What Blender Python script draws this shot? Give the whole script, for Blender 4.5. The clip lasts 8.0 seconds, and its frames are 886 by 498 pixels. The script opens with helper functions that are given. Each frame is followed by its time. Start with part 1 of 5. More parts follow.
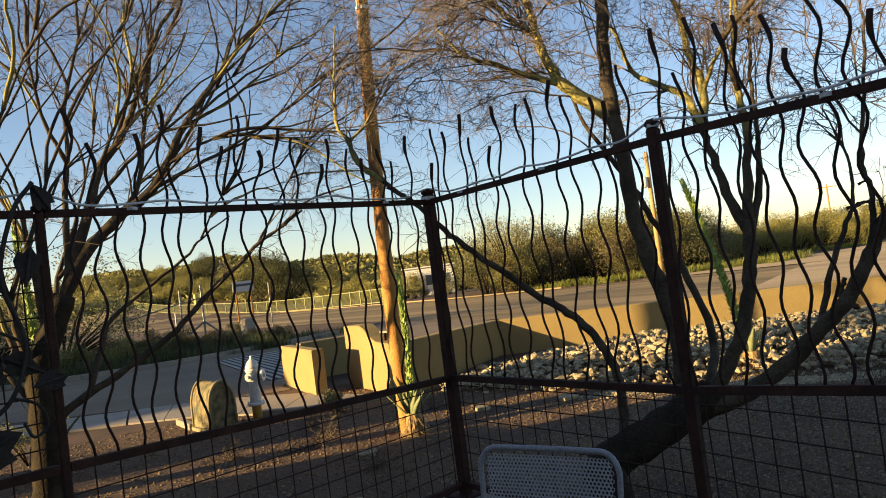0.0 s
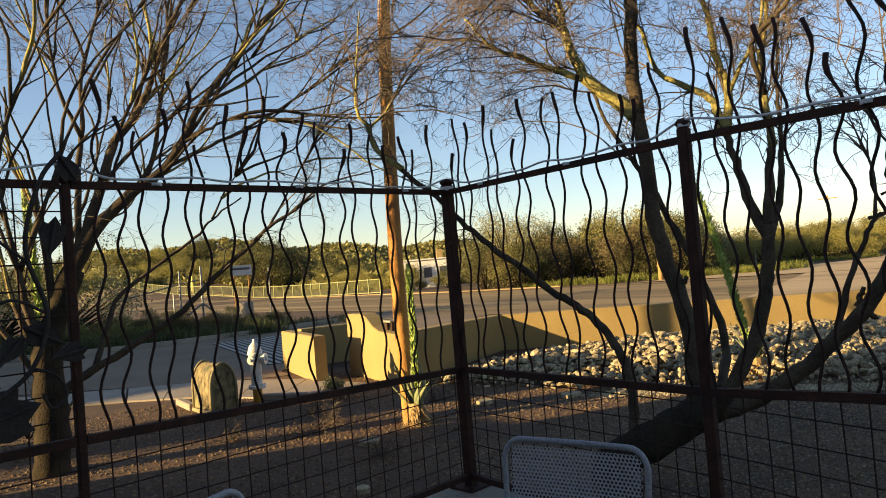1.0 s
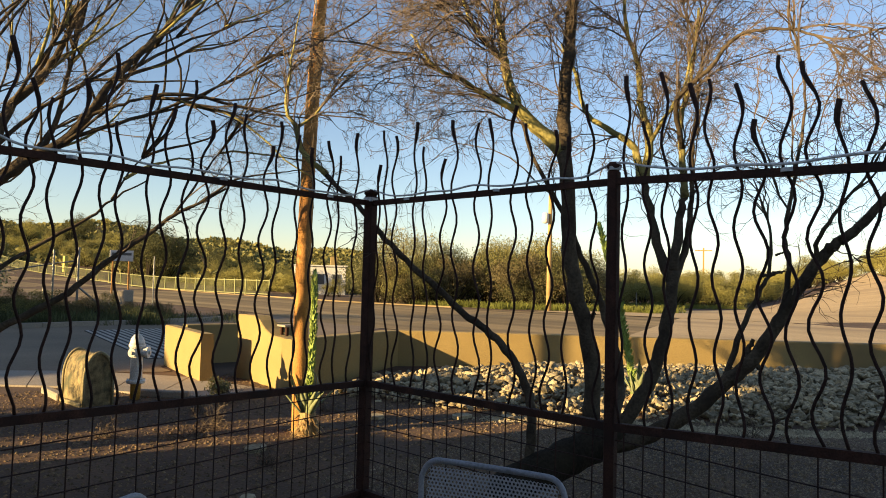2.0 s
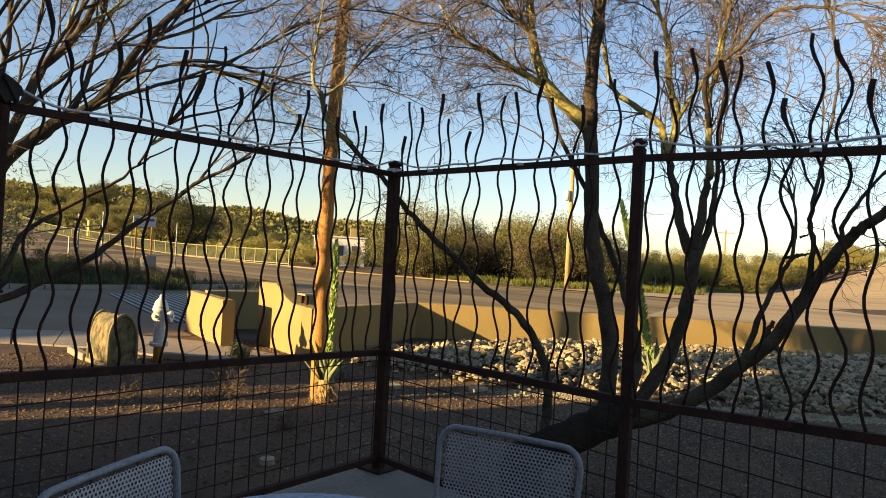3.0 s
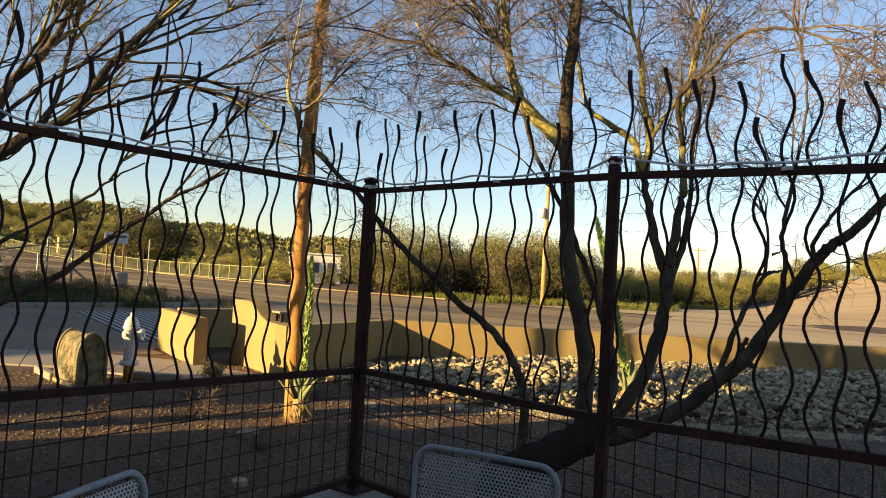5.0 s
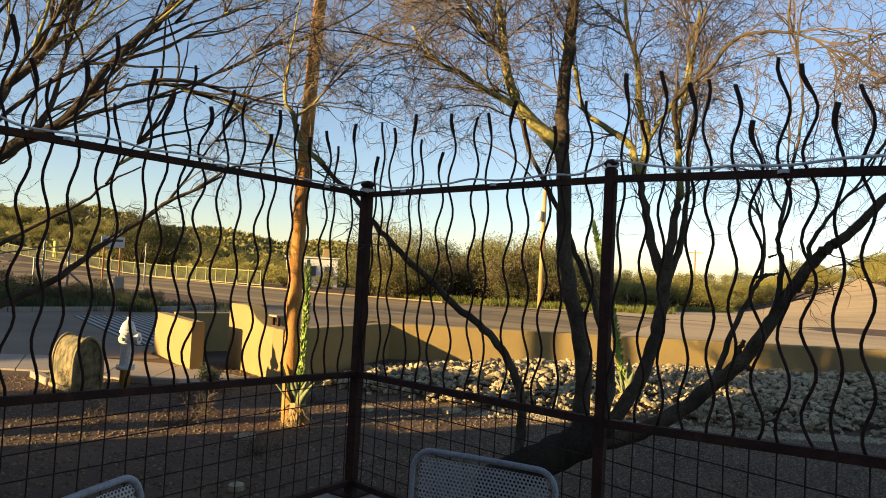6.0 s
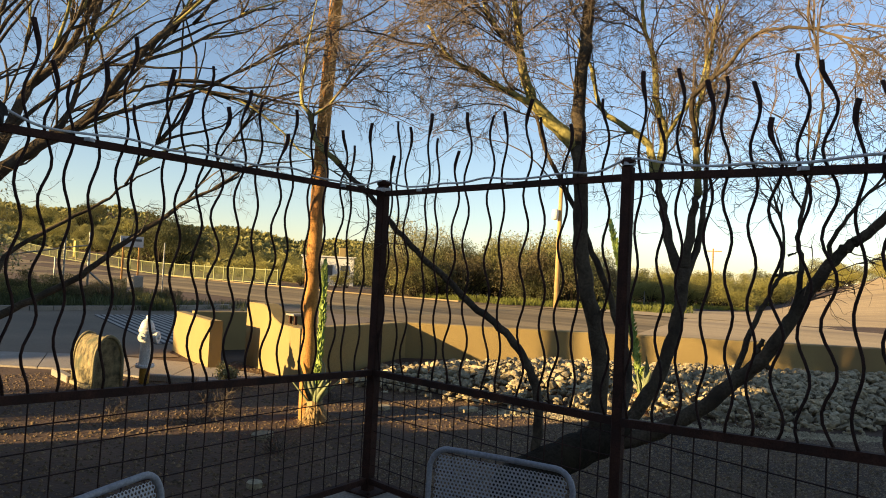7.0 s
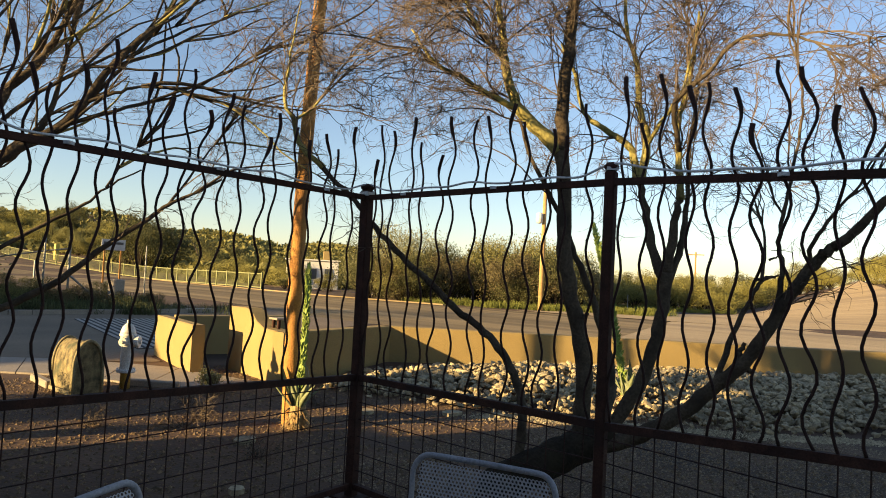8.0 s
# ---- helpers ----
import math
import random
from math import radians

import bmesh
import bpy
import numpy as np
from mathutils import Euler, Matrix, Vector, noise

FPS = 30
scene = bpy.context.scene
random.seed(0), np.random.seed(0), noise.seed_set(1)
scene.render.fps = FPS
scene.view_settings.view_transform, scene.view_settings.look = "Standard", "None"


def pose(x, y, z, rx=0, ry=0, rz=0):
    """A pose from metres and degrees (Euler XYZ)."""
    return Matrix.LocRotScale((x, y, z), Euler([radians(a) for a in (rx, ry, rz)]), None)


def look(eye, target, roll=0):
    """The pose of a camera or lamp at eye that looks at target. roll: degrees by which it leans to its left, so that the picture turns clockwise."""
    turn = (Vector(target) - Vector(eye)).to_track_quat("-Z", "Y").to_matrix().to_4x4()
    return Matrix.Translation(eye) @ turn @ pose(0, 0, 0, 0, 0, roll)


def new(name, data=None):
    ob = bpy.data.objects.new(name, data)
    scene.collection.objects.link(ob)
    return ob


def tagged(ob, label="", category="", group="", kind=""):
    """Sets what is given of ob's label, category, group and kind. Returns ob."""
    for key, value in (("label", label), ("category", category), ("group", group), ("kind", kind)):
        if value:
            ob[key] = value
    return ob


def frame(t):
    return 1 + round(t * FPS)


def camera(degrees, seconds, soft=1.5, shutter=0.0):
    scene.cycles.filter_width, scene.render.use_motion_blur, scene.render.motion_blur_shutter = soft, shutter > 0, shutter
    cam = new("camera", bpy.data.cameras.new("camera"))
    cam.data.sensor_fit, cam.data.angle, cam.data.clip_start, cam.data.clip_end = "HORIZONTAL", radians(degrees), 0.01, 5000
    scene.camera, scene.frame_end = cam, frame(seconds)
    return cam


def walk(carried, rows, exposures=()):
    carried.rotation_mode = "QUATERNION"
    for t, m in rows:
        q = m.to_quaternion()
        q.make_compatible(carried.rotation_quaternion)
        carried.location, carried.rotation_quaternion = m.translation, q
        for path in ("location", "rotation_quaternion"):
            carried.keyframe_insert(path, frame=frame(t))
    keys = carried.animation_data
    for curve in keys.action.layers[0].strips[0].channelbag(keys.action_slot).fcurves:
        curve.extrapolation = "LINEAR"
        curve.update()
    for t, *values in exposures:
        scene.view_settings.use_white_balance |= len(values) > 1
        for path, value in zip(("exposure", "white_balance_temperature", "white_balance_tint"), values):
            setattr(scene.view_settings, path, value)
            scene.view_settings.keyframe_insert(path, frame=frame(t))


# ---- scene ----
EXPO = 1.44
cam = camera(63.79, 8.0, soft=0.95)
PATH = [
    (0.0, (-2.797, -3.424, 1.341), (0.408, 0.408, 1.542), -7.37),
    (0.5, (-2.825, -3.442, 1.343), (0.164, 0.565, 1.461), -8.91),
    (1.0, (-2.876, -3.342, 1.337), (0.337, 0.486, 1.491), -4.71),
    (1.5, (-2.985, -3.275, 1.336), (0.505, 0.286, 1.684), -1.70),
    (1.7, (-2.964, -3.228, 1.349), (0.734, 0.121, 1.674), 0.11),
    (2.8, (-2.999, -3.234, 1.338), (0.688, 0.142, 1.410), 3.76),
    (3.0, (-2.997, -3.233, 1.334), (0.663, 0.173, 1.383), 3.15),
    (3.5, (-2.998, -3.230, 1.335), (0.706, 0.128, 1.383), 2.74),
    (4.0, (-2.991, -3.224, 1.335), (0.718, 0.128, 1.436), 3.03),
    (4.5, (-2.985, -3.222, 1.335), (0.755, 0.093, 1.484), 3.13),
    (6.0, (-2.982, -3.221, 1.336), (0.795, 0.049, 1.537), 2.99),
    (6.5, (-2.983, -3.222, 1.337), (0.773, 0.071, 1.543), 2.77),
    (7.0, (-2.985, -3.221, 1.335), (0.719, 0.132, 1.523), 2.93),
    (7.5, (-2.979, -3.220, 1.337), (0.757, 0.098, 1.518), 2.56),
    (8.0, (-2.979, -3.221, 1.340), (0.795, 0.052, 1.557), 2.92),
]
walk(cam, [(t, look(eye, target, roll)) for t, eye, target, roll in PATH], exposures=[(0.0, EXPO, 6680, 20), (8.0, EXPO, 6680, 20)])

# ---- light: a low evening sun behind the camera's shoulder and a clear sky ----
SUN_AZ = Vector((-0.941, 0.339, 0.0)).normalized()
SUN_EL = 10.5
sun_dir = (SUN_AZ * math.cos(radians(SUN_EL)) + Vector((0, 0, math.sin(radians(SUN_EL))))).normalized()
world = bpy.data.worlds.new("sky")
world.use_nodes = True
scene.world = world
wn = world.node_tree.nodes
sky = wn.new("ShaderNodeTexSky")
sky.sky_type, sky.sun_disc = "NISHITA", False
sky.sun_elevation = radians(SUN_EL)
sky.sun_rotation = math.atan2(sun_dir.x, sun_dir.y)
sky.air_density, sky.dust_density, sky.ozone_density = 1.0, 0.2, 2.0
world.node_tree.links.new(sky.outputs[0], wn["Background"].inputs[0])
wn["Background"].inputs[1].default_value = 0.083
sun_lamp = bpy.data.lights.new("sun", "SUN")
sun_lamp.energy, sun_lamp.angle, sun_lamp.color = 5.2, radians(0.55), (1.0, 0.78, 0.36)
sun = new("sun", sun_lamp)
sun.matrix_world = look(sun_dir * 60, (0, 0, 0))


# ---- materials ----
def material(name, a, b, scale=8.0, fine=90.0, rough=0.8, metal=0.0, bump=0.3, bump_scale=None, c=None, per_object=0.0, per_island=0.0, spec=0.4, stretch=None):
    """A surface that wanders between the colours a and b at two sizes, with stains of c."""
    m = bpy.data.materials.new(name)
    m.use_nodes = True
    nt = m.node_tree
    n, ln = nt.nodes, nt.links.new
    bs = n["Principled BSDF"]
    tc = n.new("ShaderNodeTexCoord")
    n1, n2 = n.new("ShaderNodeTexNoise"), n.new("ShaderNodeTexNoise")
    n1.inputs["Scale"].default_value, n1.inputs["Detail"].default_value = scale, 5.0
    n2.inputs["Scale"].default_value, n2.inputs["Detail"].default_value = fine, 4.0
    where = tc.outputs["Object"]
    if stretch:
        mp = n.new("ShaderNodeMapping")
        mp.inputs["Scale"].default_value = stretch
        ln(where, mp.inputs["Vector"])
        where = mp.outputs["Vector"]
    ln(where, n1.inputs["Vector"])
    ln(tc.outputs["Object"], n2.inputs["Vector"])
    r1 = n.new("ShaderNodeValToRGB")
    r1.color_ramp.elements[0].position, r1.color_ramp.elements[1].position = 0.3, 0.7
    r1.color_ramp.elements[0].color, r1.color_ramp.elements[1].color = (*a, 1), (*b, 1)
    ln(n1.outputs["Fac"], r1.inputs["Fac"])
    mx = n.new("ShaderNodeMixRGB")
    mx.blend_type = "MULTIPLY"
    mx.inputs["Fac"].default_value = 0.55
    r2 = n.new("ShaderNodeValToRGB")
    r2.color_ramp.elements[0].position, r2.color_ramp.elements[1].position = 0.3, 0.65
    r2.color_ramp.elements[0].color, r2.color_ramp.elements[1].color = (0.4, 0.4, 0.4, 1), (1.15, 1.15, 1.15, 1)
    ln(n2.outputs["Fac"], r2.inputs["Fac"])
    ln(r1.outputs["Color"], mx.inputs["Color1"])
    ln(r2.outputs["Color"], mx.inputs["Color2"])
    out = mx.outputs["Color"]
    if c:
        n3 = n.new("ShaderNodeTexNoise")
        n3.inputs["Scale"].default_value, n3.inputs["Detail"].default_value = scale * 0.37, 6.0
        ln(where, n3.inputs["Vector"])
        r3 = n.new("ShaderNodeValToRGB")
        r3.color_ramp.elements[0].position, r3.color_ramp.elements[1].position = 0.52, 0.66
        ln(n3.outputs["Fac"], r3.inputs["Fac"])
        m3 = n.new("ShaderNodeMixRGB")
        m3.inputs["Color2"].default_value = (*c, 1)
        ln(r3.outputs["Color"], m3.inputs["Fac"])
        ln(out, m3.inputs["Color1"])
        out = m3.outputs["Color"]
    for amount, node, socket in ((per_object, "ShaderNodeObjectInfo", "Random"), (per_island, "ShaderNodeNewGeometry", "Random Per Island")):
        if amount:
            oi = n.new(node)
            mr = n.new("ShaderNodeMapRange")
            mr.inputs["To Min"].default_value, mr.inputs["To Max"].default_value = 1 - amount, 1 + amount
            ln(oi.outputs[socket], mr.inputs["Value"])
            m4 = n.new("ShaderNodeMixRGB")
            m4.blend_type = "MULTIPLY"
            m4.inputs["Fac"].default_value = 1.0
            ln(out, m4.inputs["Color1"])
            ln(mr.outputs["Result"], m4.inputs["Color2"])
            out = m4.outputs["Color"]
    ln(out, bs.inputs["Base Color"])
    bs.inputs["Roughness"].default_value, bs.inputs["Metallic"].default_value = rough, metal
    bs.inputs["Specular IOR Level"].default_value = spec
    if bump:
        bp = n.new("ShaderNodeBump")
        bp.inputs["Strength"].default_value, bp.inputs["Distance"].default_value = bump, 0.01
        if bump_scale:
            n4 = n.new("ShaderNodeTexNoise")
            n4.inputs["Scale"].default_value, n4.inputs["Detail"].default_value = bump_scale, 6.0
            ln(tc.outputs["Object"], n4.inputs["Vector"])
            ln(n4.outputs["Fac"], bp.inputs["Height"])
        else:
            ln(n2.outputs["Fac"], bp.inputs["Height"])
        ln(bp.outputs["Normal"], bs.inputs["Normal"])
    return m


def leafy(name, a, b, per_island=0.25):
    """Leaves: light passes through them a little."""
    m = material(name, a, b, scale=1.2, fine=30, rough=0.7, bump=0, per_island=per_island, spec=0.2)
    n, ln = m.node_tree.nodes, m.node_tree.links.new
    bs = n["Principled BSDF"]
    tr, mix = n.new("ShaderNodeBsdfTranslucent"), n.new("ShaderNodeMixShader")
    mix.inputs["Fac"].default_value = 0.25
    ln(bs.inputs["Base Color"].links[0].from_socket, tr.inputs["Color"])
    ln(bs.outputs[0], mix.inputs[1])
    ln(tr.outputs[0], mix.inputs[2])
    ln(mix.outputs[0], n["Material Output"].inputs["Surface"])
    return m


M_DIRT = material("gravelly_dirt", (0.068, 0.034, 0.017), (0.142, 0.076, 0.037), scale=1.3, fine=38, rough=0.95, bump=0.7, c=(0.048, 0.026, 0.015))
M_GRAVEL = material("small_gravel", (0.125, 0.078, 0.040), (0.21, 0.138, 0.072), scale=20, fine=60, rough=0.95, bump=0.2, per_island=0.45)
M_GRAVEL_PALE = material("grey_tan_gravel", (0.165, 0.118, 0.070), (0.27, 0.20, 0.122), scale=20, fine=60, rough=0.95, bump=0.2, per_island=0.5)
# lengthwise streaks: tyre-dark lanes, and streaks of shade put into the colour
M_ASPHALT = material("sun_bleached_asphalt", (0.15, 0.11, 0.062), (0.43, 0.305, 0.155), scale=0.8, fine=60, rough=0.95, bump=0.3, c=(0.16, 0.115, 0.065), spec=0.15, stretch=(1.0, 0.05, 1.0))
# the stretched streaks put long low-sun shadows into the dirt's colour
M_TAN = material("pale_tan_dirt", (0.43, 0.30, 0.155), (0.55, 0.39, 0.21), scale=0.9, fine=30, rough=0.95, bump=0.4, c=(0.30, 0.21, 0.115), stretch=(1.0, 0.16, 1.0))
M_DRIVE = material("driveway_asphalt", (0.165, 0.113, 0.068), (0.235, 0.165, 0.10), scale=0.6, fine=50, rough=0.9, bump=0.3)
M_CONCRETE = material("concrete", (0.29, 0.235, 0.175), (0.385, 0.315, 0.24), scale=1.5, fine=70, rough=0.85, bump=0.2, c=(0.21, 0.185, 0.15))
M_STUCCO = material("tan_stucco", (0.305, 0.209, 0.077), (0.375, 0.26, 0.098), scale=1.1, fine=120, rough=0.92, bump=0.5, bump_scale=160, c=(0.255, 0.168, 0.068))
M_RUST = material("rusty_brown_steel", (0.036, 0.016, 0.011), (0.075, 0.031, 0.019), scale=14, fine=130, rough=0.85, bump=0.35, c=(0.035, 0.018, 0.013), spec=0.2)
M_BAR = material("dark_rebar", (0.028, 0.014, 0.010), (0.062, 0.028, 0.019), scale=20, fine=220, rough=0.8, bump=0.5, spec=0.2)
M_CABLE = material("pale_cable", (0.55, 0.53, 0.5), (0.68, 0.66, 0.62), scale=30, fine=80, rough=0.5, bump=0)
M_POLE = material("weathered_pole_wood", (0.40, 0.175, 0.042), (0.58, 0.27, 0.070), scale=5, fine=70, rough=0.9, bump=0.7, c=(0.27, 0.12, 0.04))
M_PALEPOLE = material("pale_yellow_pole_wood", (0.38, 0.23, 0.085), (0.52, 0.33, 0.13), scale=3, fine=50, rough=0.9, bump=0.3)
M_BARK = material("dark_bark", (0.022, 0.017, 0.012), (0.05, 0.038, 0.025), scale=7, fine=60, rough=0.95, bump=0.8, c=(0.055, 0.043, 0.025), spec=0.12)
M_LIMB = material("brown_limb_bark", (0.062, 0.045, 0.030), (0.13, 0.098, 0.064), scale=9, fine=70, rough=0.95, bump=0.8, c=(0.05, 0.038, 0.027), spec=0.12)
# yellow-green bark for upper limbs, with evening sunlight put into its colour
M_SUNLIT_GREENBARK = material("sunlit_yellow_green_bark", (0.28, 0.235, 0.078), (0.44, 0.37, 0.125), scale=6, fine=50, rough=0.9, bump=0.6, c=(0.085, 0.068, 0.035), spec=0.15)
M_TWIG = material("dry_twigs", (0.062, 0.043, 0.028), (0.145, 0.102, 0.064), scale=3, fine=30, rough=0.85, bump=0, per_island=0.4)
M_ROCK = material("pale_limestone", (0.26, 0.205, 0.12), (0.46, 0.37, 0.225), scale=6, fine=45, rough=0.9, bump=0.5, per_object=0.28)
M_ROCKS = material("pale_limestone_heap", (0.26, 0.205, 0.12), (0.46, 0.37, 0.225), scale=6, fine=45, rough=0.9, bump=0.5, per_island=0.28)


# ---- mesh helpers ----
class Build:
    """Collects vertices and faces of one mesh."""

    def __init__(self):
        self.v, self.f = [], []

    def add(self, verts, faces):
        k = len(self.v)
        self.v.extend([tuple(p) for p in verts])
        self.f.extend([tuple(i + k for i in q) for q in faces])
        return self

    def tube(self, pts, radii, sides=8, caps=True):
        pts = [Vector(p) for p in pts]
        if not hasattr(radii, "__len__"):
            radii = [radii] * len(pts)
        k, up = len(self.v), None
        for i, p in enumerate(pts):
            d = (pts[min(i + 1, len(pts) - 1)] - pts[max(i - 1, 0)]).normalized()
            if up is None:
                up = Vector((1, 0, 0)) if abs(d.x) < 0.8 else Vector((0, 1, 0))
            a = (up - d * up.dot(d)).normalized()
            up, b = a, d.cross(a)
            for j in range(sides):
                w = 2 * math.pi * j / sides
                self.v.append(tuple(p + (a * math.cos(w) + b * math.sin(w)) * radii[i]))
        for i in range(len(pts) - 1):
            for j in range(sides):
                j2 = (j + 1) % sides
                self.f.append((k + i * sides + j, k + i * sides + j2, k + (i + 1) * sides + j2, k + (i + 1) * sides + j))
        if caps:
            self.f.append(tuple(k + j for j in reversed(range(sides))))
            e = k + (len(pts) - 1) * sides
            self.f.append(tuple(e + j for j in range(sides)))
        return self

    def lathe(self, profile, sides=20, centre=(0, 0, 0)):
        cx, cy, cz = centre
        k = len(self.v)
        for r, z in profile:
            for j in range(sides):
                w = 2 * math.pi * j / sides
                self.v.append((cx + r * math.cos(w), cy + r * math.sin(w), cz + z))
        for i in range(len(profile) - 1):
            for j in range(sides):
                j2 = (j + 1) % sides
                self.f.append((k + i * sides + j, k + i * sides + j2, k + (i + 1) * sides + j2, k + (i + 1) * sides + j))
        self.f.append(tuple(k + j for j in reversed(range(sides))))
        e = k + (len(profile) - 1) * sides
        self.f.append(tuple(e + j for j in range(sides)))
        return self

    def box(self, centre, size, rz=0.0, chamfer=0.0, tilt=None):
        """A box with chamfered edges, turned about z."""
        bm = bmesh.new()
        bmesh.ops.create_cube(bm, size=1.0)
        bmesh.ops.scale(bm, vec=size, verts=bm.verts)
        if chamfer:
            bmesh.ops.bevel(bm, geom=list(bm.edges), offset=chamfer, segments=1, affect="EDGES", profile=0.5)
        m = Matrix.Translation(centre) @ Matrix.Rotation(radians(rz), 4, "Z")
        if tilt:
            m = m @ Euler([radians(a) for a in tilt]).to_matrix().to_4x4()
        bm.verts.index_update()
        self.add([m @ p.co for p in bm.verts], [[p.index for p in q.verts] for q in bm.faces])
        bm.free()
        return self

    def prism(self, outline, z0, z1):
        """A plate with a ground plan, from z0 to z1 (z1 may be one height or a list)."""
        n = len(outline)
        tops = z1 if hasattr(z1, "__len__") else [z1] * n
        self.add([(x, y, z0) for x, y in outline] + [(x, y, t) for (x, y), t in zip(outline, tops)],
                 [tuple(reversed(range(n))), tuple(range(n, 2 * n))] + [(i, (i + 1) % n, (i + 1) % n + n, i + n) for i in range(n)])
        return self

    def mesh(self, name, mat, smooth=False):
        me = bpy.data.meshes.new(name)
        me.from_pydata(self.v, [], self.f)
        me.materials.append(mat)
        if smooth:
            me.polygons.foreach_set("use_smooth", [True] * len(me.polygons))
        me.update()
        return me


def part(name, b, mat, parent=None, label="", smooth=False):
    ob = new(name, b.mesh(name, mat, smooth))
    if parent:
        ob.parent = parent
    if label:
        tagged(ob, label)
    return ob


def thing(name, label, category, place=(0, 0, 0), rz=0.0, group="", kind=""):
    ob = new(name)
    ob.empty_display_size = 0.1
    ob.matrix_basis = pose(*place, 0, 0, rz)
    return tagged(ob, label, category, group, kind)


def smooth_path(pts, steps=4):
    """A Catmull-Rom line through the points."""
    p = [Vector(q) for q in pts]
    p = [p[0] * 2 - p[1]] + p + [p[-1] * 2 - p[-2]]
    out = []
    for i in range(1, len(p) - 2):
        for s in range(steps):
            t = s / steps
            out.append(0.5 * (2 * p[i] + (p[i + 1] - p[i - 1]) * t + (2 * p[i - 1] - 5 * p[i] + 4 * p[i + 1] - p[i + 2]) * t * t + (3 * p[i] - p[i - 1] - 3 * p[i + 1] + p[i + 2]) * t ** 3))
    out.append(p[-2])
    return out


# ---- ground ----
def rise(x, y):
    """The land's height: flat about the yard, hills beyond the road."""
    dx, dy = x + 3.0, y + 3.2
    d = math.hypot(dx, dy)
    a = math.degrees(math.atan2(dx * 0.67 - dy * 0.74, dx * 0.74 + dy * 0.67))
    z = 0.0
    if d > 58:
        k = min(1, (d - 58) / 170)
        k = k * k * (3 - 2 * k)
        left = max(0, min(1, (4 - a) / 14))
        z += k * left * (7.0 + 2.5 * math.sin(a * 0.21 + 1.0) + 1.2 * math.sin(a * 0.7))
        if d > 120:
            k = min(1, (d - 120) / 150)
            z += 6.5 * k * k * (3 - 2 * k) * left
    if d > 34:
        k = min(1, (d - 34) / 60)
        right = max(0, min(1, (a - 24) / 9))
        z += 4.3 * k * right
    return z


ground_rings = [0, 2, 4, 6, 8, 10, 13, 16, 20, 25, 30, 36, 42, 50, 60, 72, 86, 105, 130, 160, 200, 260, 350, 500, 800, 1400, 2600]
b = Build()
N = 144
b.v.append((-3.0, -3.2, rise(-3, -3.2) - 0.002))
for r in ground_rings[1:]:
    for j in range(N):
        w = 2 * math.pi * j / N
        x, y = -3 + r * math.cos(w), -3.2 + r * math.sin(w)
        b.v.append((x, y, rise(x, y)))
for j in range(N):
    b.f.append((0, 1 + j, 1 + (j + 1) % N))
for i in range(len(ground_rings) - 2):
    for j in range(N):
        j2 = (j + 1) % N
        b.f.append((1 + i * N + j, 1 + (i + 1) * N + j, 1 + (i + 1) * N + j2, 1 + i * N + j2))
tagged(part("ground", b, M_DIRT, smooth=True), "brown gravelly desert ground around the patio and road", "ground", kind="structure")


def ribbon(name, near, far, mat, lift, label, category, cross=4, thick=0.0):
    """A paved strip between two lines, laid on the land."""
    p, q = smooth_path([(*s, 0) for s in near], 8), smooth_path([(*s, 0) for s in far], 8)
    rb = Build()
    for s, e in zip(p, q):
        for j in range(cross + 1):
            w = s.lerp(e, j / cross)
            rb.v.append((w.x, w.y, rise(w.x, w.y) + lift))
    for i in range(len(p) - 1):
        for j in range(cross):
            k = i * (cross + 1) + j
            rb.f.append((k, k + cross + 1, k + cross + 2, k + 1))
    return tagged(part(name, rb, mat, smooth=True), label, category, kind="structure")


ribbon("road", [(34, 170), (20, 112), (13.5, 45), (13.2, 24), (11.2, 14), (11.4, 5), (14, -5), (18, -18)],
       [(50, 170), (33, 112), (25.8, 40), (24.6, 30), (25.4, 19), (28, 8), (32, -3), (36, -18)], M_ASPHALT, 0.012,
       "sun-bleached two-lane asphalt road with dusty edges", "road", cross=8)
ribbon("dirt_apron", [(10.3, 4.4), (9.8, -0.4), (12, -5), (17, -15)], [(28.4, 10.0), (31, -1), (34, -8), (42, -17)], M_TAN, 0.02,
       "pale tan dirt apron where the roads meet", "ground", cross=6)
ribbon("driveway", [(-14, 22), (-4, 12.2), (1.4, 6.6), (2.3, 6.9), (4.0, 8.2), (9.0, 10.5), (12.5, 12)],
       [(-12, 30), (-2, 18), (2.4, 15.6), (4.5, 15.5), (6.6, 15.7), (10, 16.5), (13, 19)], M_DRIVE, 0.008,
       "grey asphalt driveway joining the road", "driveway", cross=4)

# ---- patio ----
b = Build().prism([(0.1, 0.12), (-6.2, -0.55), (-6.0, -7.5), (-0.45, -7.5), (-0.02, -1.8)], -0.12, 0.004)
patio = tagged(part("patio", b, M_CONCRETE), "smooth grey concrete patio slab inside the fence", "patio", kind="structure")

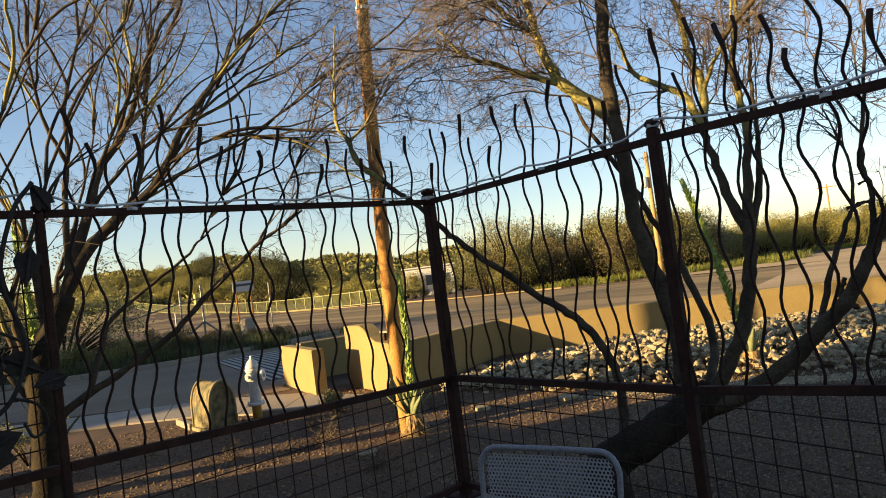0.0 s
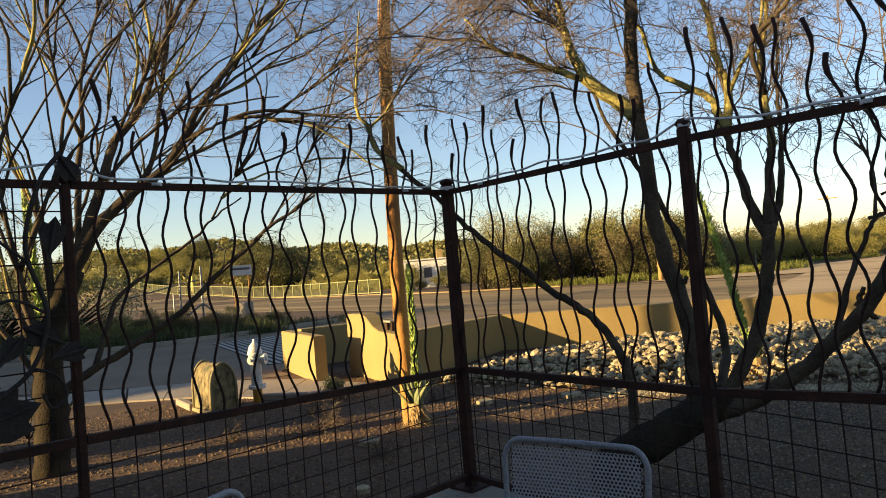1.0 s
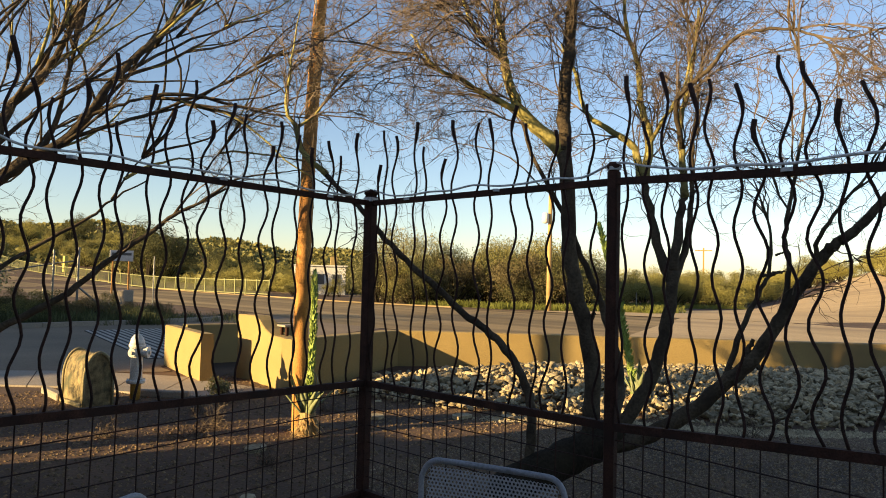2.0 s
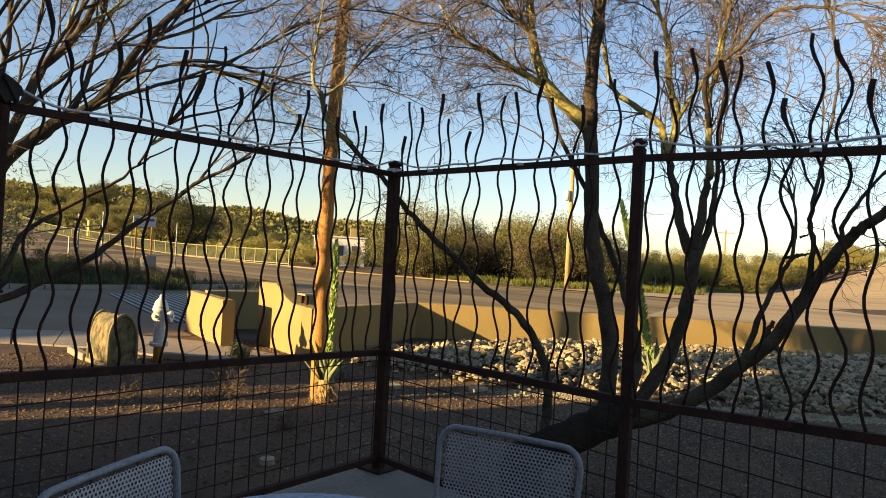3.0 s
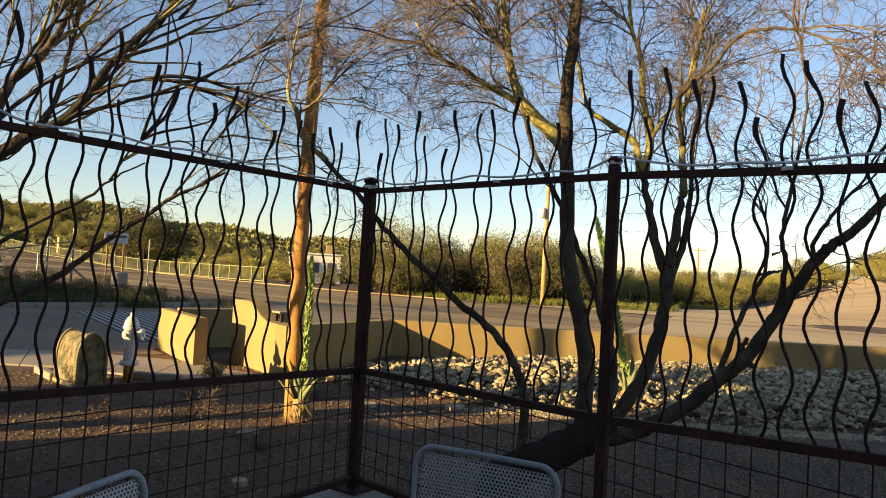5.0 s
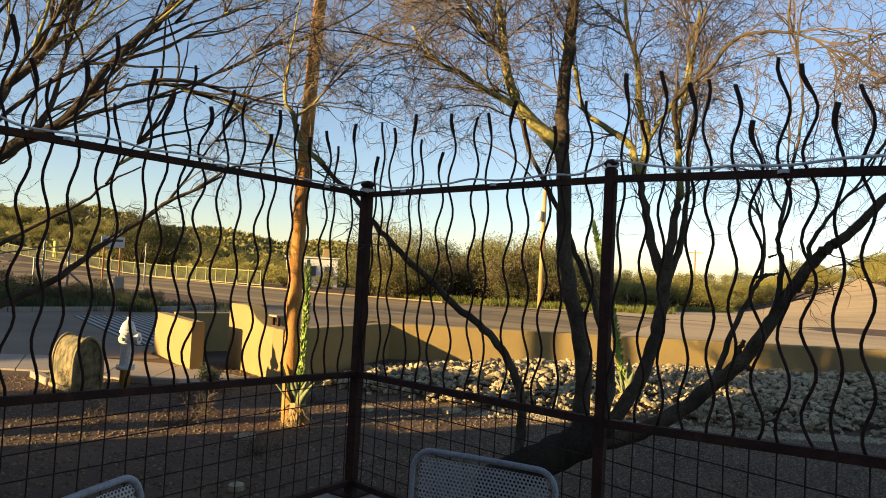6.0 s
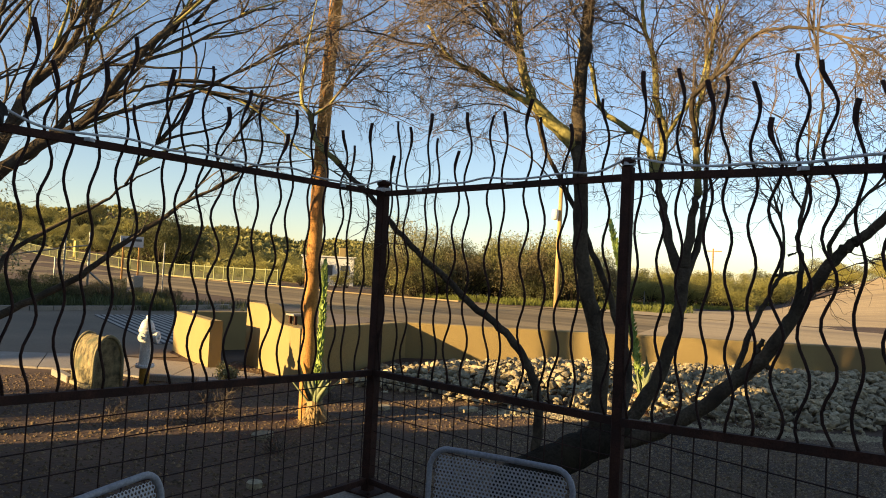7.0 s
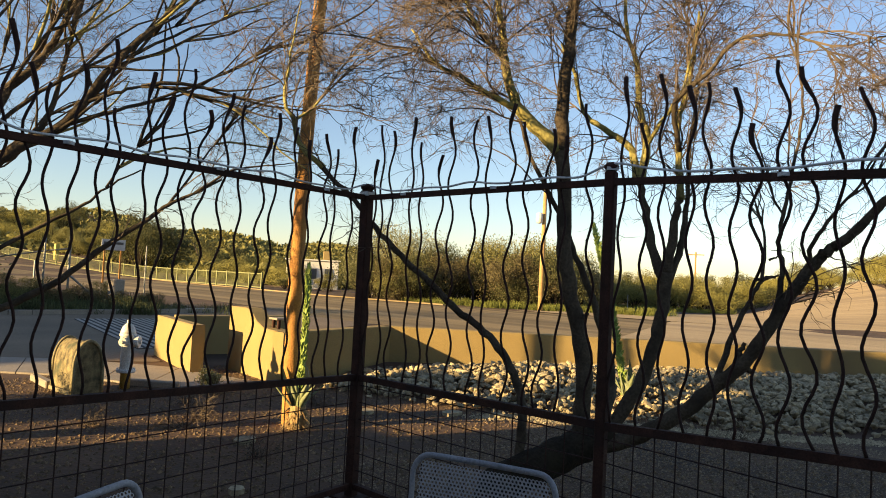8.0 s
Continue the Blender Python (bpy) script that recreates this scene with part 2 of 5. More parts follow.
# ---- retaining walls ----
def wall_run(name, pts, heights, t, label):
    """A stucco wall along a line, with a height at each point."""
    ob = thing(name, label, "wall", kind="structure")
    wb = Build()
    pts = [Vector((*p, 0)) for p in pts]
    left, right = [], []
    for i, p in enumerate(pts):
        d = (pts[min(i + 1, len(pts) - 1)] - pts[max(i - 1, 0)]).normalized()
        n = Vector((-d.y, d.x, 0)) * t
        left.append(p + n)
        right.append(p)
    k = len(pts)
    vs = []
    for l, r, h in zip(left, right, heights):
        c = 0.012
        e = (l - r).normalized() * c
        vs += [(r.x, r.y, -0.1), (r.x, r.y, h - c), (r.x + e.x, r.y + e.y, h), (l.x - e.x, l.y - e.y, h), (l.x, l.y, h - c), (l.x, l.y, -0.1)]
    fs = []
    for i in range(k - 1):
        for j in range(5):
            fs.append((i * 6 + j, i * 6 + j + 1, (i + 1) * 6 + j + 1, (i + 1) * 6 + j))
    fs += [tuple(reversed(range(6))), tuple(range((k - 1) * 6, k * 6))]
    wb.add(vs, fs)
    part("wall_body", wb, M_STUCCO, ob)
    return ob


LONG_A, LONG_B = Vector((3.89, 3.60, 0)), Vector((7.90, -0.50, 0))
long_end = LONG_A + (LONG_B - LONG_A) * 2.6
wall_run("wall_long", [LONG_A.xy, LONG_B.xy, long_end.xy], [0.68, 0.64, 0.60], 0.2, "long low tan stucco retaining wall above pale rocks")
wall_run("wall_return", [(2.15, 3.62), (3.89, 3.60)], [0.63, 0.68], 0.2, "low tan stucco wall in shade behind the utility pole")
wall_run("wall_panel", [(2.43, 5.19), (2.42, 4.95), (2.39, 4.75), (2.36, 4.60), (2.32, 4.42), (2.28, 4.22), (2.24, 4.02), (2.15, 3.62)], [0.85, 0.85, 0.85, 0.80, 0.70, 0.64, 0.63, 0.63], 0.22, "tan stucco wing wall with a curved sloping top")
wall_run("wall_wing", [(2.34, 7.0), (1.80, 5.03)], [0.60, 0.615], 0.16, "tan stucco wing wall beside the driveway grid")
wall_run("wall_back", [(2.62, 6.86), (4.4, 6.55)], [0.6, 0.6], 0.2, "tan stucco back wall of the entrance recess")

# the building behind the camera that shades the yard
b = Build().prism([(-5.6, 3.50), (-16, 6), (-16, -16), (-5.6, -16)], 0, 3.45)
tagged(part("building_wall", b, M_STUCCO), "tan stucco building beside the patio", "building", kind="structure")

# unseen slab, added so its shadow falls on the long wall's far end
b = Build().prism([(-5.6, 3.50), (-5.6, 4.20), (-8.2, 4.9), (-8.2, 3.50)], 2.92, 3.40)
tagged(part("shade_slab", b, M_STUCCO), "unseen tan slab added to shade the long wall", "roof", kind="structure")

# unseen slim post, added to set a shadow edge on the long wall
b = Build().prism([(-5.6, 4.39), (-5.6, 4.49), (-5.7, 4.52), (-5.7, 4.42)], 0, 3.4)
tagged(part("edge_shade_post", b, M_STUCCO), "unseen slim tan post added for a shadow edge on the wall", "pillar", kind="structure")

# low unseen block, added to keep the near ground in shadow
b = Build().prism([(-5.6, 3.50), (-5.6, 3.96), (-5.9, 3.96), (-5.9, 3.50)], 0, 1.4)
tagged(part("low_shade_block", b, M_STUCCO), "unseen low tan block added to shade the near ground", "wall", kind="structure")

# unseen wall, added so the rocks below the return wall lie in shadow
b = Build().prism([(-5.6, 5.05), (-5.6, 5.95), (-5.85, 5.95), (-5.85, 5.05)], 0, 2.05)
tagged(part("rock_shade_wall", b, M_STUCCO), "unseen tan wall added to shade the rocks", "wall", kind="structure")

# unseen post, added to throw one narrow upright shadow on the long wall
b = Build().prism([(-5.65, 6.02), (-5.65, 6.17), (-5.8, 6.17), (-5.8, 6.02)], 0, 3.2)
tagged(part("band_shade_post", b, M_STUCCO), "unseen slender tan post added to cast a narrow shadow", "pillar", kind="structure")

# unseen block, added to put the driveway and verge in shadow
b = Build().prism([(-14, 14.3), (-14, 29), (-24, 29), (-24, 14.3)], 0, 4.2)
tagged(part("drive_shade_block", b, M_STUCCO), "unseen tan block added to shade the driveway", "building", kind="structure")

# ---- fence ----
CORNER, POST_L, POST_R = Vector((0, 0, 0)), Vector((-2.20, -0.24, 0)), Vector((-0.10, -1.70, 0))
END_L, END_R = Vector((-4.3, -0.42, 0)), Vector((-0.52, -4.0, 0))
SIDE = 0.062
INSET = 0.02


def fence_post(place, height, rz, side=SIDE):
    p = thing("fence_post", "rusty brown square steel fence post with a base plate", "fence post", (place.x, place.y, 0.004), rz, "fence posts")
    part("tube", Build().box((0, 0, height / 2), (side, side, height), chamfer=0.006), M_RUST, p)
    part("cap", Build().box((0, 0, height + 0.02), (side + 0.012, side + 0.012, 0.04), chamfer=0.015), M_RUST, p)
    part("base_plate", Build().box((0, 0, 0.007), (0.19, 0.19, 0.012), chamfer=0.002), M_RUST, p)
    for sx in (-1, 1):
        for sy in (-1, 1):
            part("bolt", Build().lathe([(0.011, 0.012), (0.011, 0.024), (0.006, 0.027)], 6, (sx * 0.075, sy * 0.075, 0)), M_RUST, p)
    return p


corner_post = fence_post(CORNER, 1.86, 5)
part("tape", Build().box((0, 0, 1.838), (SIDE + 0.008, SIDE + 0.008, 0.026), chamfer=0.004), M_CABLE, corner_post, "pale tape round the post's top")
fence_post(POST_L, 1.80, 6, 0.036)
fence_post(POST_R, 1.86, 4, 0.048)
fence_post(END_R, 1.86, 8)


def rail_box(b, p, q, w, h):
    """A square tube from p to q."""
    d = q - p
    n = Vector((-d.y, d.x, 0)).normalized() * (w / 2)
    u = Vector((0, 0, h / 2))
    b.add([p - n - u, p + n - u, p + n + u, p - n + u, q - n - u, q + n - u, q + n + u, q - n + u],
          [(0, 1, 2, 3), (7, 6, 5, 4), (0, 4, 5, 1), (1, 5, 6, 2), (2, 6, 7, 3), (3, 7, 4, 0)])
    return b


def fence_panel(a, c, z_mid, z_top, bars, seed, tall_mesh=False):
    """A panel from post a to post c: three rails, square wire below, wavy bars above."""
    rnd = random.Random(seed)
    f = thing("fence", "rusty steel fence panel with wavy rebar pickets above wire mesh", "fence", (0, 0, 0), group="fence sections")
    d = (c - a).normalized()
    p, q = a + d * INSET, c - d * INSET
    z = lambda v, h: Vector((v.x, v.y, h))
    part("top_rail", rail_box(Build(), z(p, z_top[0]), z(q, z_top[1]), 0.03, 0.03), M_RUST, f)
    part("middle_rail", rail_box(Build(), z(p, z_mid[0]), z(q, z_mid[1]), 0.034, 0.036), M_RUST, f)
    part("bottom_rail", rail_box(Build(), z(p, 0.075), z(q, 0.075), 0.034, 0.034), M_RUST, f)
    n = Vector((-d.y, d.x, 0))
    length = (q - p).length
    mid = lambda s: z_mid[0] + (z_mid[1] - z_mid[0]) * s / length
    top = lambda s: z_top[0] + (z_top[1] - z_top[0]) * s / length
    s = rnd.uniform(0.04, 0.09)
    while s < length:
        w = p + d * s
        e = rnd.uniform(-0.006, 0.006)
        high = top(s) if tall_mesh else mid(s)
        part("wire", Build().tube([z(w, 0.09), z(w + d * e, high * 0.5), z(w, high)], 0.0032, 5), M_BAR, f)
        s += 0.1016
    h = 0.09 + 0.08
    while h < (max(z_top) if tall_mesh else min(z_mid)) - 0.03:
        k = 0.004
        part("wire", Build().tube([z(p, h) + n * k, z(p + d * length * 0.5, h + rnd.uniform(-0.006, 0.006)) + n * k, z(q, h) + n * k], 0.0032, 5), M_BAR, f)
        h += 0.1016
    for k, (s, tip, lean, amp, wave, ph) in enumerate(bars):
        if not -0.02 < s < length - 0.01:
            continue
        pts, radii = [], []
        z0 = mid(s) + 0.01
        flare = (0.0045, 0.001, 0.003)[k % 3]
        count = 34
        for i in range(count + 1):
            h = z0 + (tip - z0) * i / count
            off = amp * math.sin(2 * math.pi * h / wave + ph) + lean * (h - 1.3) - INSET
            pts.append(p + d * (s + off) + Vector((0, 0, h)) + n * 0.3 * amp * math.sin(5 * h + ph))
            radii.append(0.0060 if tip - h > 0.10 else 0.0062 + flare)
        part("picket", Build().tube(pts, radii, 7), M_BAR, f, smooth=True)
    return f


# each picket: distance along the panel, height of its tip, lean, then the wave's depth, length and phase
LEFT_BARS = [
    (0.15, 2.23, -0.024, 0.016, 0.34, -0.58), (0.29, 2.07, -0.001, 0.011, 0.33, -2.48), (0.37, 2.14, -0.012, 0.024, 0.33, -1.49),
    (0.50, 2.08, -0.010, 0.014, 0.33, 0.60), (0.61, 2.13, 0.001, 0.014, 0.30, 3.03), (0.76, 2.18, -0.009, 0.019, 0.35, -2.01),
    (0.85, 2.04, -0.053, 0.024, 0.32, 2.80), (0.97, 2.17, 0.000, 0.016, 0.31, 3.04), (1.09, 2.21, -0.022, 0.025, 0.36, -2.38),
    (1.21, 2.10, -0.027, 0.030, 0.32, 2.26), (1.30, 2.27, -0.006, 0.024, 0.36, -2.78), (1.41, 2.11, -0.013, 0.022, 0.34, -2.98),
    (1.50, 2.20, -0.015, 0.014, 0.32, -1.07), (1.62, 2.00, 0.021, 0.018, 0.33, 1.56), (1.71, 2.29, -0.035, 0.019, 0.35, 2.54),
    (1.82, 2.15, -0.034, 0.017, 0.32, 1.76)]
LEFT_BARS += [(1.91, 2.04, 0.011, 0.017, 0.32, 0.66), (2.01, 2.10, -0.025, 0.021, 0.30, 0.54), (2.10, 2.24, -0.030, 0.020, 0.33, 2.10)]
RIGHT_BARS = [
    (0.06, 2.05, 0.030, 0.014, 0.34, 0.40), (0.16, 2.26, -0.047, 0.016, 0.36, -2.80), (0.24, 2.21, -0.031, 0.023, 0.36, 2.06),
    (0.40, 2.27, -0.012, 0.014, 0.34, -2.40), (0.50, 2.12, -0.042, 0.015, 0.33, 3.03), (0.62, 2.03, 0.015, 0.023, 0.33, -0.57),
    (0.73, 2.24, -0.030, 0.023, 0.35, 2.67), (0.89, 2.20, -0.018, 0.022, 0.34, -2.72), (0.98, 2.21, -0.016, 0.015, 0.36, -2.87),
    (1.13, 2.25, -0.008, 0.023, 0.35, -1.94), (1.25, 2.15, -0.044, 0.020, 0.34, 2.90), (1.35, 2.09, 0.031, 0.022, 0.34, 1.91),
    (1.45, 2.05, -0.008, 0.016, 0.38, -0.36), (1.61, 2.19, -0.041, 0.020, 0.33, 1.21)]
FAR_BARS = [
    (0.05, 2.28, 0.027, 0.015, 0.34, 0.55), (0.185, 2.06, -0.020, 0.020, 0.32, 1.51), (0.28, 2.26, -0.029, 0.017, 0.31, 2.51),
    (0.40, 2.18, -0.003, 0.019, 0.33, 0.41), (0.50, 2.18, -0.052, 0.018, 0.30, 0.78), (0.595, 2.14, -0.012, 0.018, 0.30, 2.97),
    (0.69, 1.99, -0.029, 0.026, 0.31, 2.85), (0.79, 2.21, -0.027, 0.025, 0.33, 0.89), (0.88, 2.17, -0.030, 0.028, 0.31, -1.30),
    (0.975, 2.01, -0.016, 0.018, 0.34, 0.20), (1.07, 2.06, -0.031, 0.022, 0.30, -1.11)]
FAR_BARS += [(1.17 + 0.1 * i, 2.02 + 0.07 * (i * 5 % 4), -0.02, 0.02, 0.32, 1.9 * i) for i in range(11)]
fence_panel(CORNER, POST_L, (0.725, 0.79), (1.82, 1.80), LEFT_BARS, 3)
fence_panel(CORNER, POST_R, (0.725, 0.735), (1.82, 1.815), RIGHT_BARS, 5)
fence_panel(POST_R, END_R, (0.735, 0.91), (1.815, 1.70), FAR_BARS, 8)
fence_panel(POST_L, END_L, (0.79, 0.80), (1.80, 1.80), [], 9, tall_mesh=True)

# ---- utility pole ----
pole = thing("utility_pole", "weathered orange-brown wooden utility pole standing in the yard", "utility pole", (0.985, 1.91, 0))
b = Build()
b.tube(smooth_path([(0, 0, -0.1), (-0.015, 0.01, 1.04), (-0.005, 0.005, 2.06), (0.015, -0.01, 3.0), (0.04, -0.03, 3.7), (0.06, -0.045, 4.08)], 6), [0.070 - 0.0005 * i for i in range(31)], 14)
part("shaft", b, M_POLE, pole, smooth=True)
part("cap", Build().lathe([(0.066, 4.07), (0.07, 4.085), (0.06, 4.11), (0.02, 4.12)], 14, (0.06, -0.045, 0)), M_CABLE, pole, "pale metal cap")
part("strap", Build().lathe([(0.068, 3.90), (0.068, 3.93)], 14, (0.05, -0.038, 0)), M_CABLE, pole)
part("riser_wire", Build().tube([(-0.02, -0.06, 4.1), (-0.025, -0.065, 3.92), (-0.03, -0.06, 3.7)], 0.008, 6), M_CABLE, pole)


# ---- trees ----
def twig_cloud(b, limbs, rnd, count, length, spread, droop, depth=4, skip=0.10, lowest=1.75):
    """Fine bare twigs growing from the outer part of limbs (lists of points)."""
    for _ in range(count):
        pts = rnd.choice(limbs)
        i = (len(pts) - 1.001) * (skip + (1 - skip) * rnd.random() ** 1.35)
        k = int(i)
        start = pts[k].lerp(pts[k + 1], i - k)
        if start.z < lowest:
            continue
        d = (pts[k + 1] - pts[k]).normalized()
        grow(b, start, d, length * rnd.uniform(0.5, 1.3), rnd, spread, droop, depth, 0.0068)


def grow(b, start, d, length, rnd, spread, droop, depth, radius):
    side = Vector((rnd.gauss(0, 1), rnd.gauss(0, 1), rnd.gauss(0, 0.8)))
    d = (d + side.normalized() * (spread if depth < 4 else 0.42)).normalized()
    pts, p = [start.copy()], start.copy()
    n = (8 if depth > 3 else 6) if depth > 1 else 4
    bend = 0.20 + 0.08 * (4 - depth)
    for i in range(n):
        d = (d + Vector((rnd.gauss(0, bend), rnd.gauss(0, bend), rnd.gauss(0, bend * 0.9) - droop * i / n))).normalized()
        p = p + d * length / n
        pts.append(p.copy())
    b.tube(pts, [radius * (1 - 0.75 * i / n) for i in range(n + 1)], 3, caps=False)
    if depth > 0:
        for _ in range(rnd.randint(3, 5) if depth > 2 else rnd.randint(2, 3)):
            k = rnd.randint(1, n - 1)
            grow(b, pts[k], (pts[k + 1] - pts[k]).normalized(), length * rnd.uniform(0.4, 0.75), rnd, spread * 1.1, droop, depth - 1, max(0.0017, radius * 0.56))


def tree(label, limbs, twigs, seed, length, droop, girth, boughs):
    """limbs: (name, material, radius at base, at tip, points); boughs: side branches grown on each high limb."""
    rnd = random.Random(seed)
    base = Vector(limbs[0][4][0])
    t = thing("tree", label, "tree", (base.x, base.y, 0))
    inv = Vector((base.x, base.y, 0))
    fine = []
    for name, mat, r0, r1, pts in limbs:
        line = smooth_path([Vector(p) - inv for p in pts], 5)
        for v in line[1:-1]:
            v += Vector((rnd.gauss(0, 1), rnd.gauss(0, 1), rnd.gauss(0, 1))) * min(r0, 0.03) * 0.12
        n = len(line) - 1
        r0, r1 = r0 * girth, r1 * girth * (1.0 if name in ("stem", "trunk") else 0.75)
        radii = [(r0 + (r1 - r0) * (i / n) ** 0.85) * (1 + 0.06 * math.sin(i * 1.9 + r0 * 50)) for i in range(n + 1)]
        part(name, Build().tube(line, radii, 12 if r0 > 0.03 else 8), mat, t, smooth=True)
        if name not in ("trunk", "stub"):
            fine.append(line)
    for line in [q for q in fine if q[-1].z > 2.3]:
        for _ in range(boughs):
            k = rnd.randint(len(line) // 4, len(line) - 2)
            d, q = (line[k + 1] - line[k]).normalized(), line[k].copy()
            d = (d + Vector((rnd.gauss(0, 0.32), rnd.gauss(0, 0.32), rnd.gauss(0.15, 0.25)))).normalized()
            pts, reach = [q.copy()], rnd.uniform(0.7, 1.5)
            for i in range(9):
                d = (d + Vector((rnd.gauss(0, 0.13), rnd.gauss(0, 0.13), rnd.gauss(0.01, 0.12)))).normalized()
                q = q + d * reach / 9
                pts.append(q.copy())
            r0 = rnd.uniform(0.009, 0.017)
            # some boughs take the paler bark that has sunlight in its colour
            part("bough", Build().tube(pts, [r0 * (1 - 0.07 * i) for i in range(10)], 6), LB if rnd.random() < 0.7 else GB, t, smooth=True)
            fine.append(pts)
    tb = Build()
    high = [line for line in fine if line[-1].z > 2.1]
    twig_cloud(tb, high, rnd, twigs, length, 0.62, droop)
    low = [line for line in fine if 1.5 < line[-1].z <= 2.1]
    for line in low:
        for _ in range(7):
            k = rnd.randint(len(line) // 2, len(line) - 2)
            grow(tb, line[k], (line[k + 1] - line[k]).normalized(), length * 0.5, rnd, 0.5, 0.1, 2, 0.0045)
    tw = part("twig_mass", tb, M_TWIG, t)
    tagged(tw, "fine leafless twigs", kind="stuff")
    return t


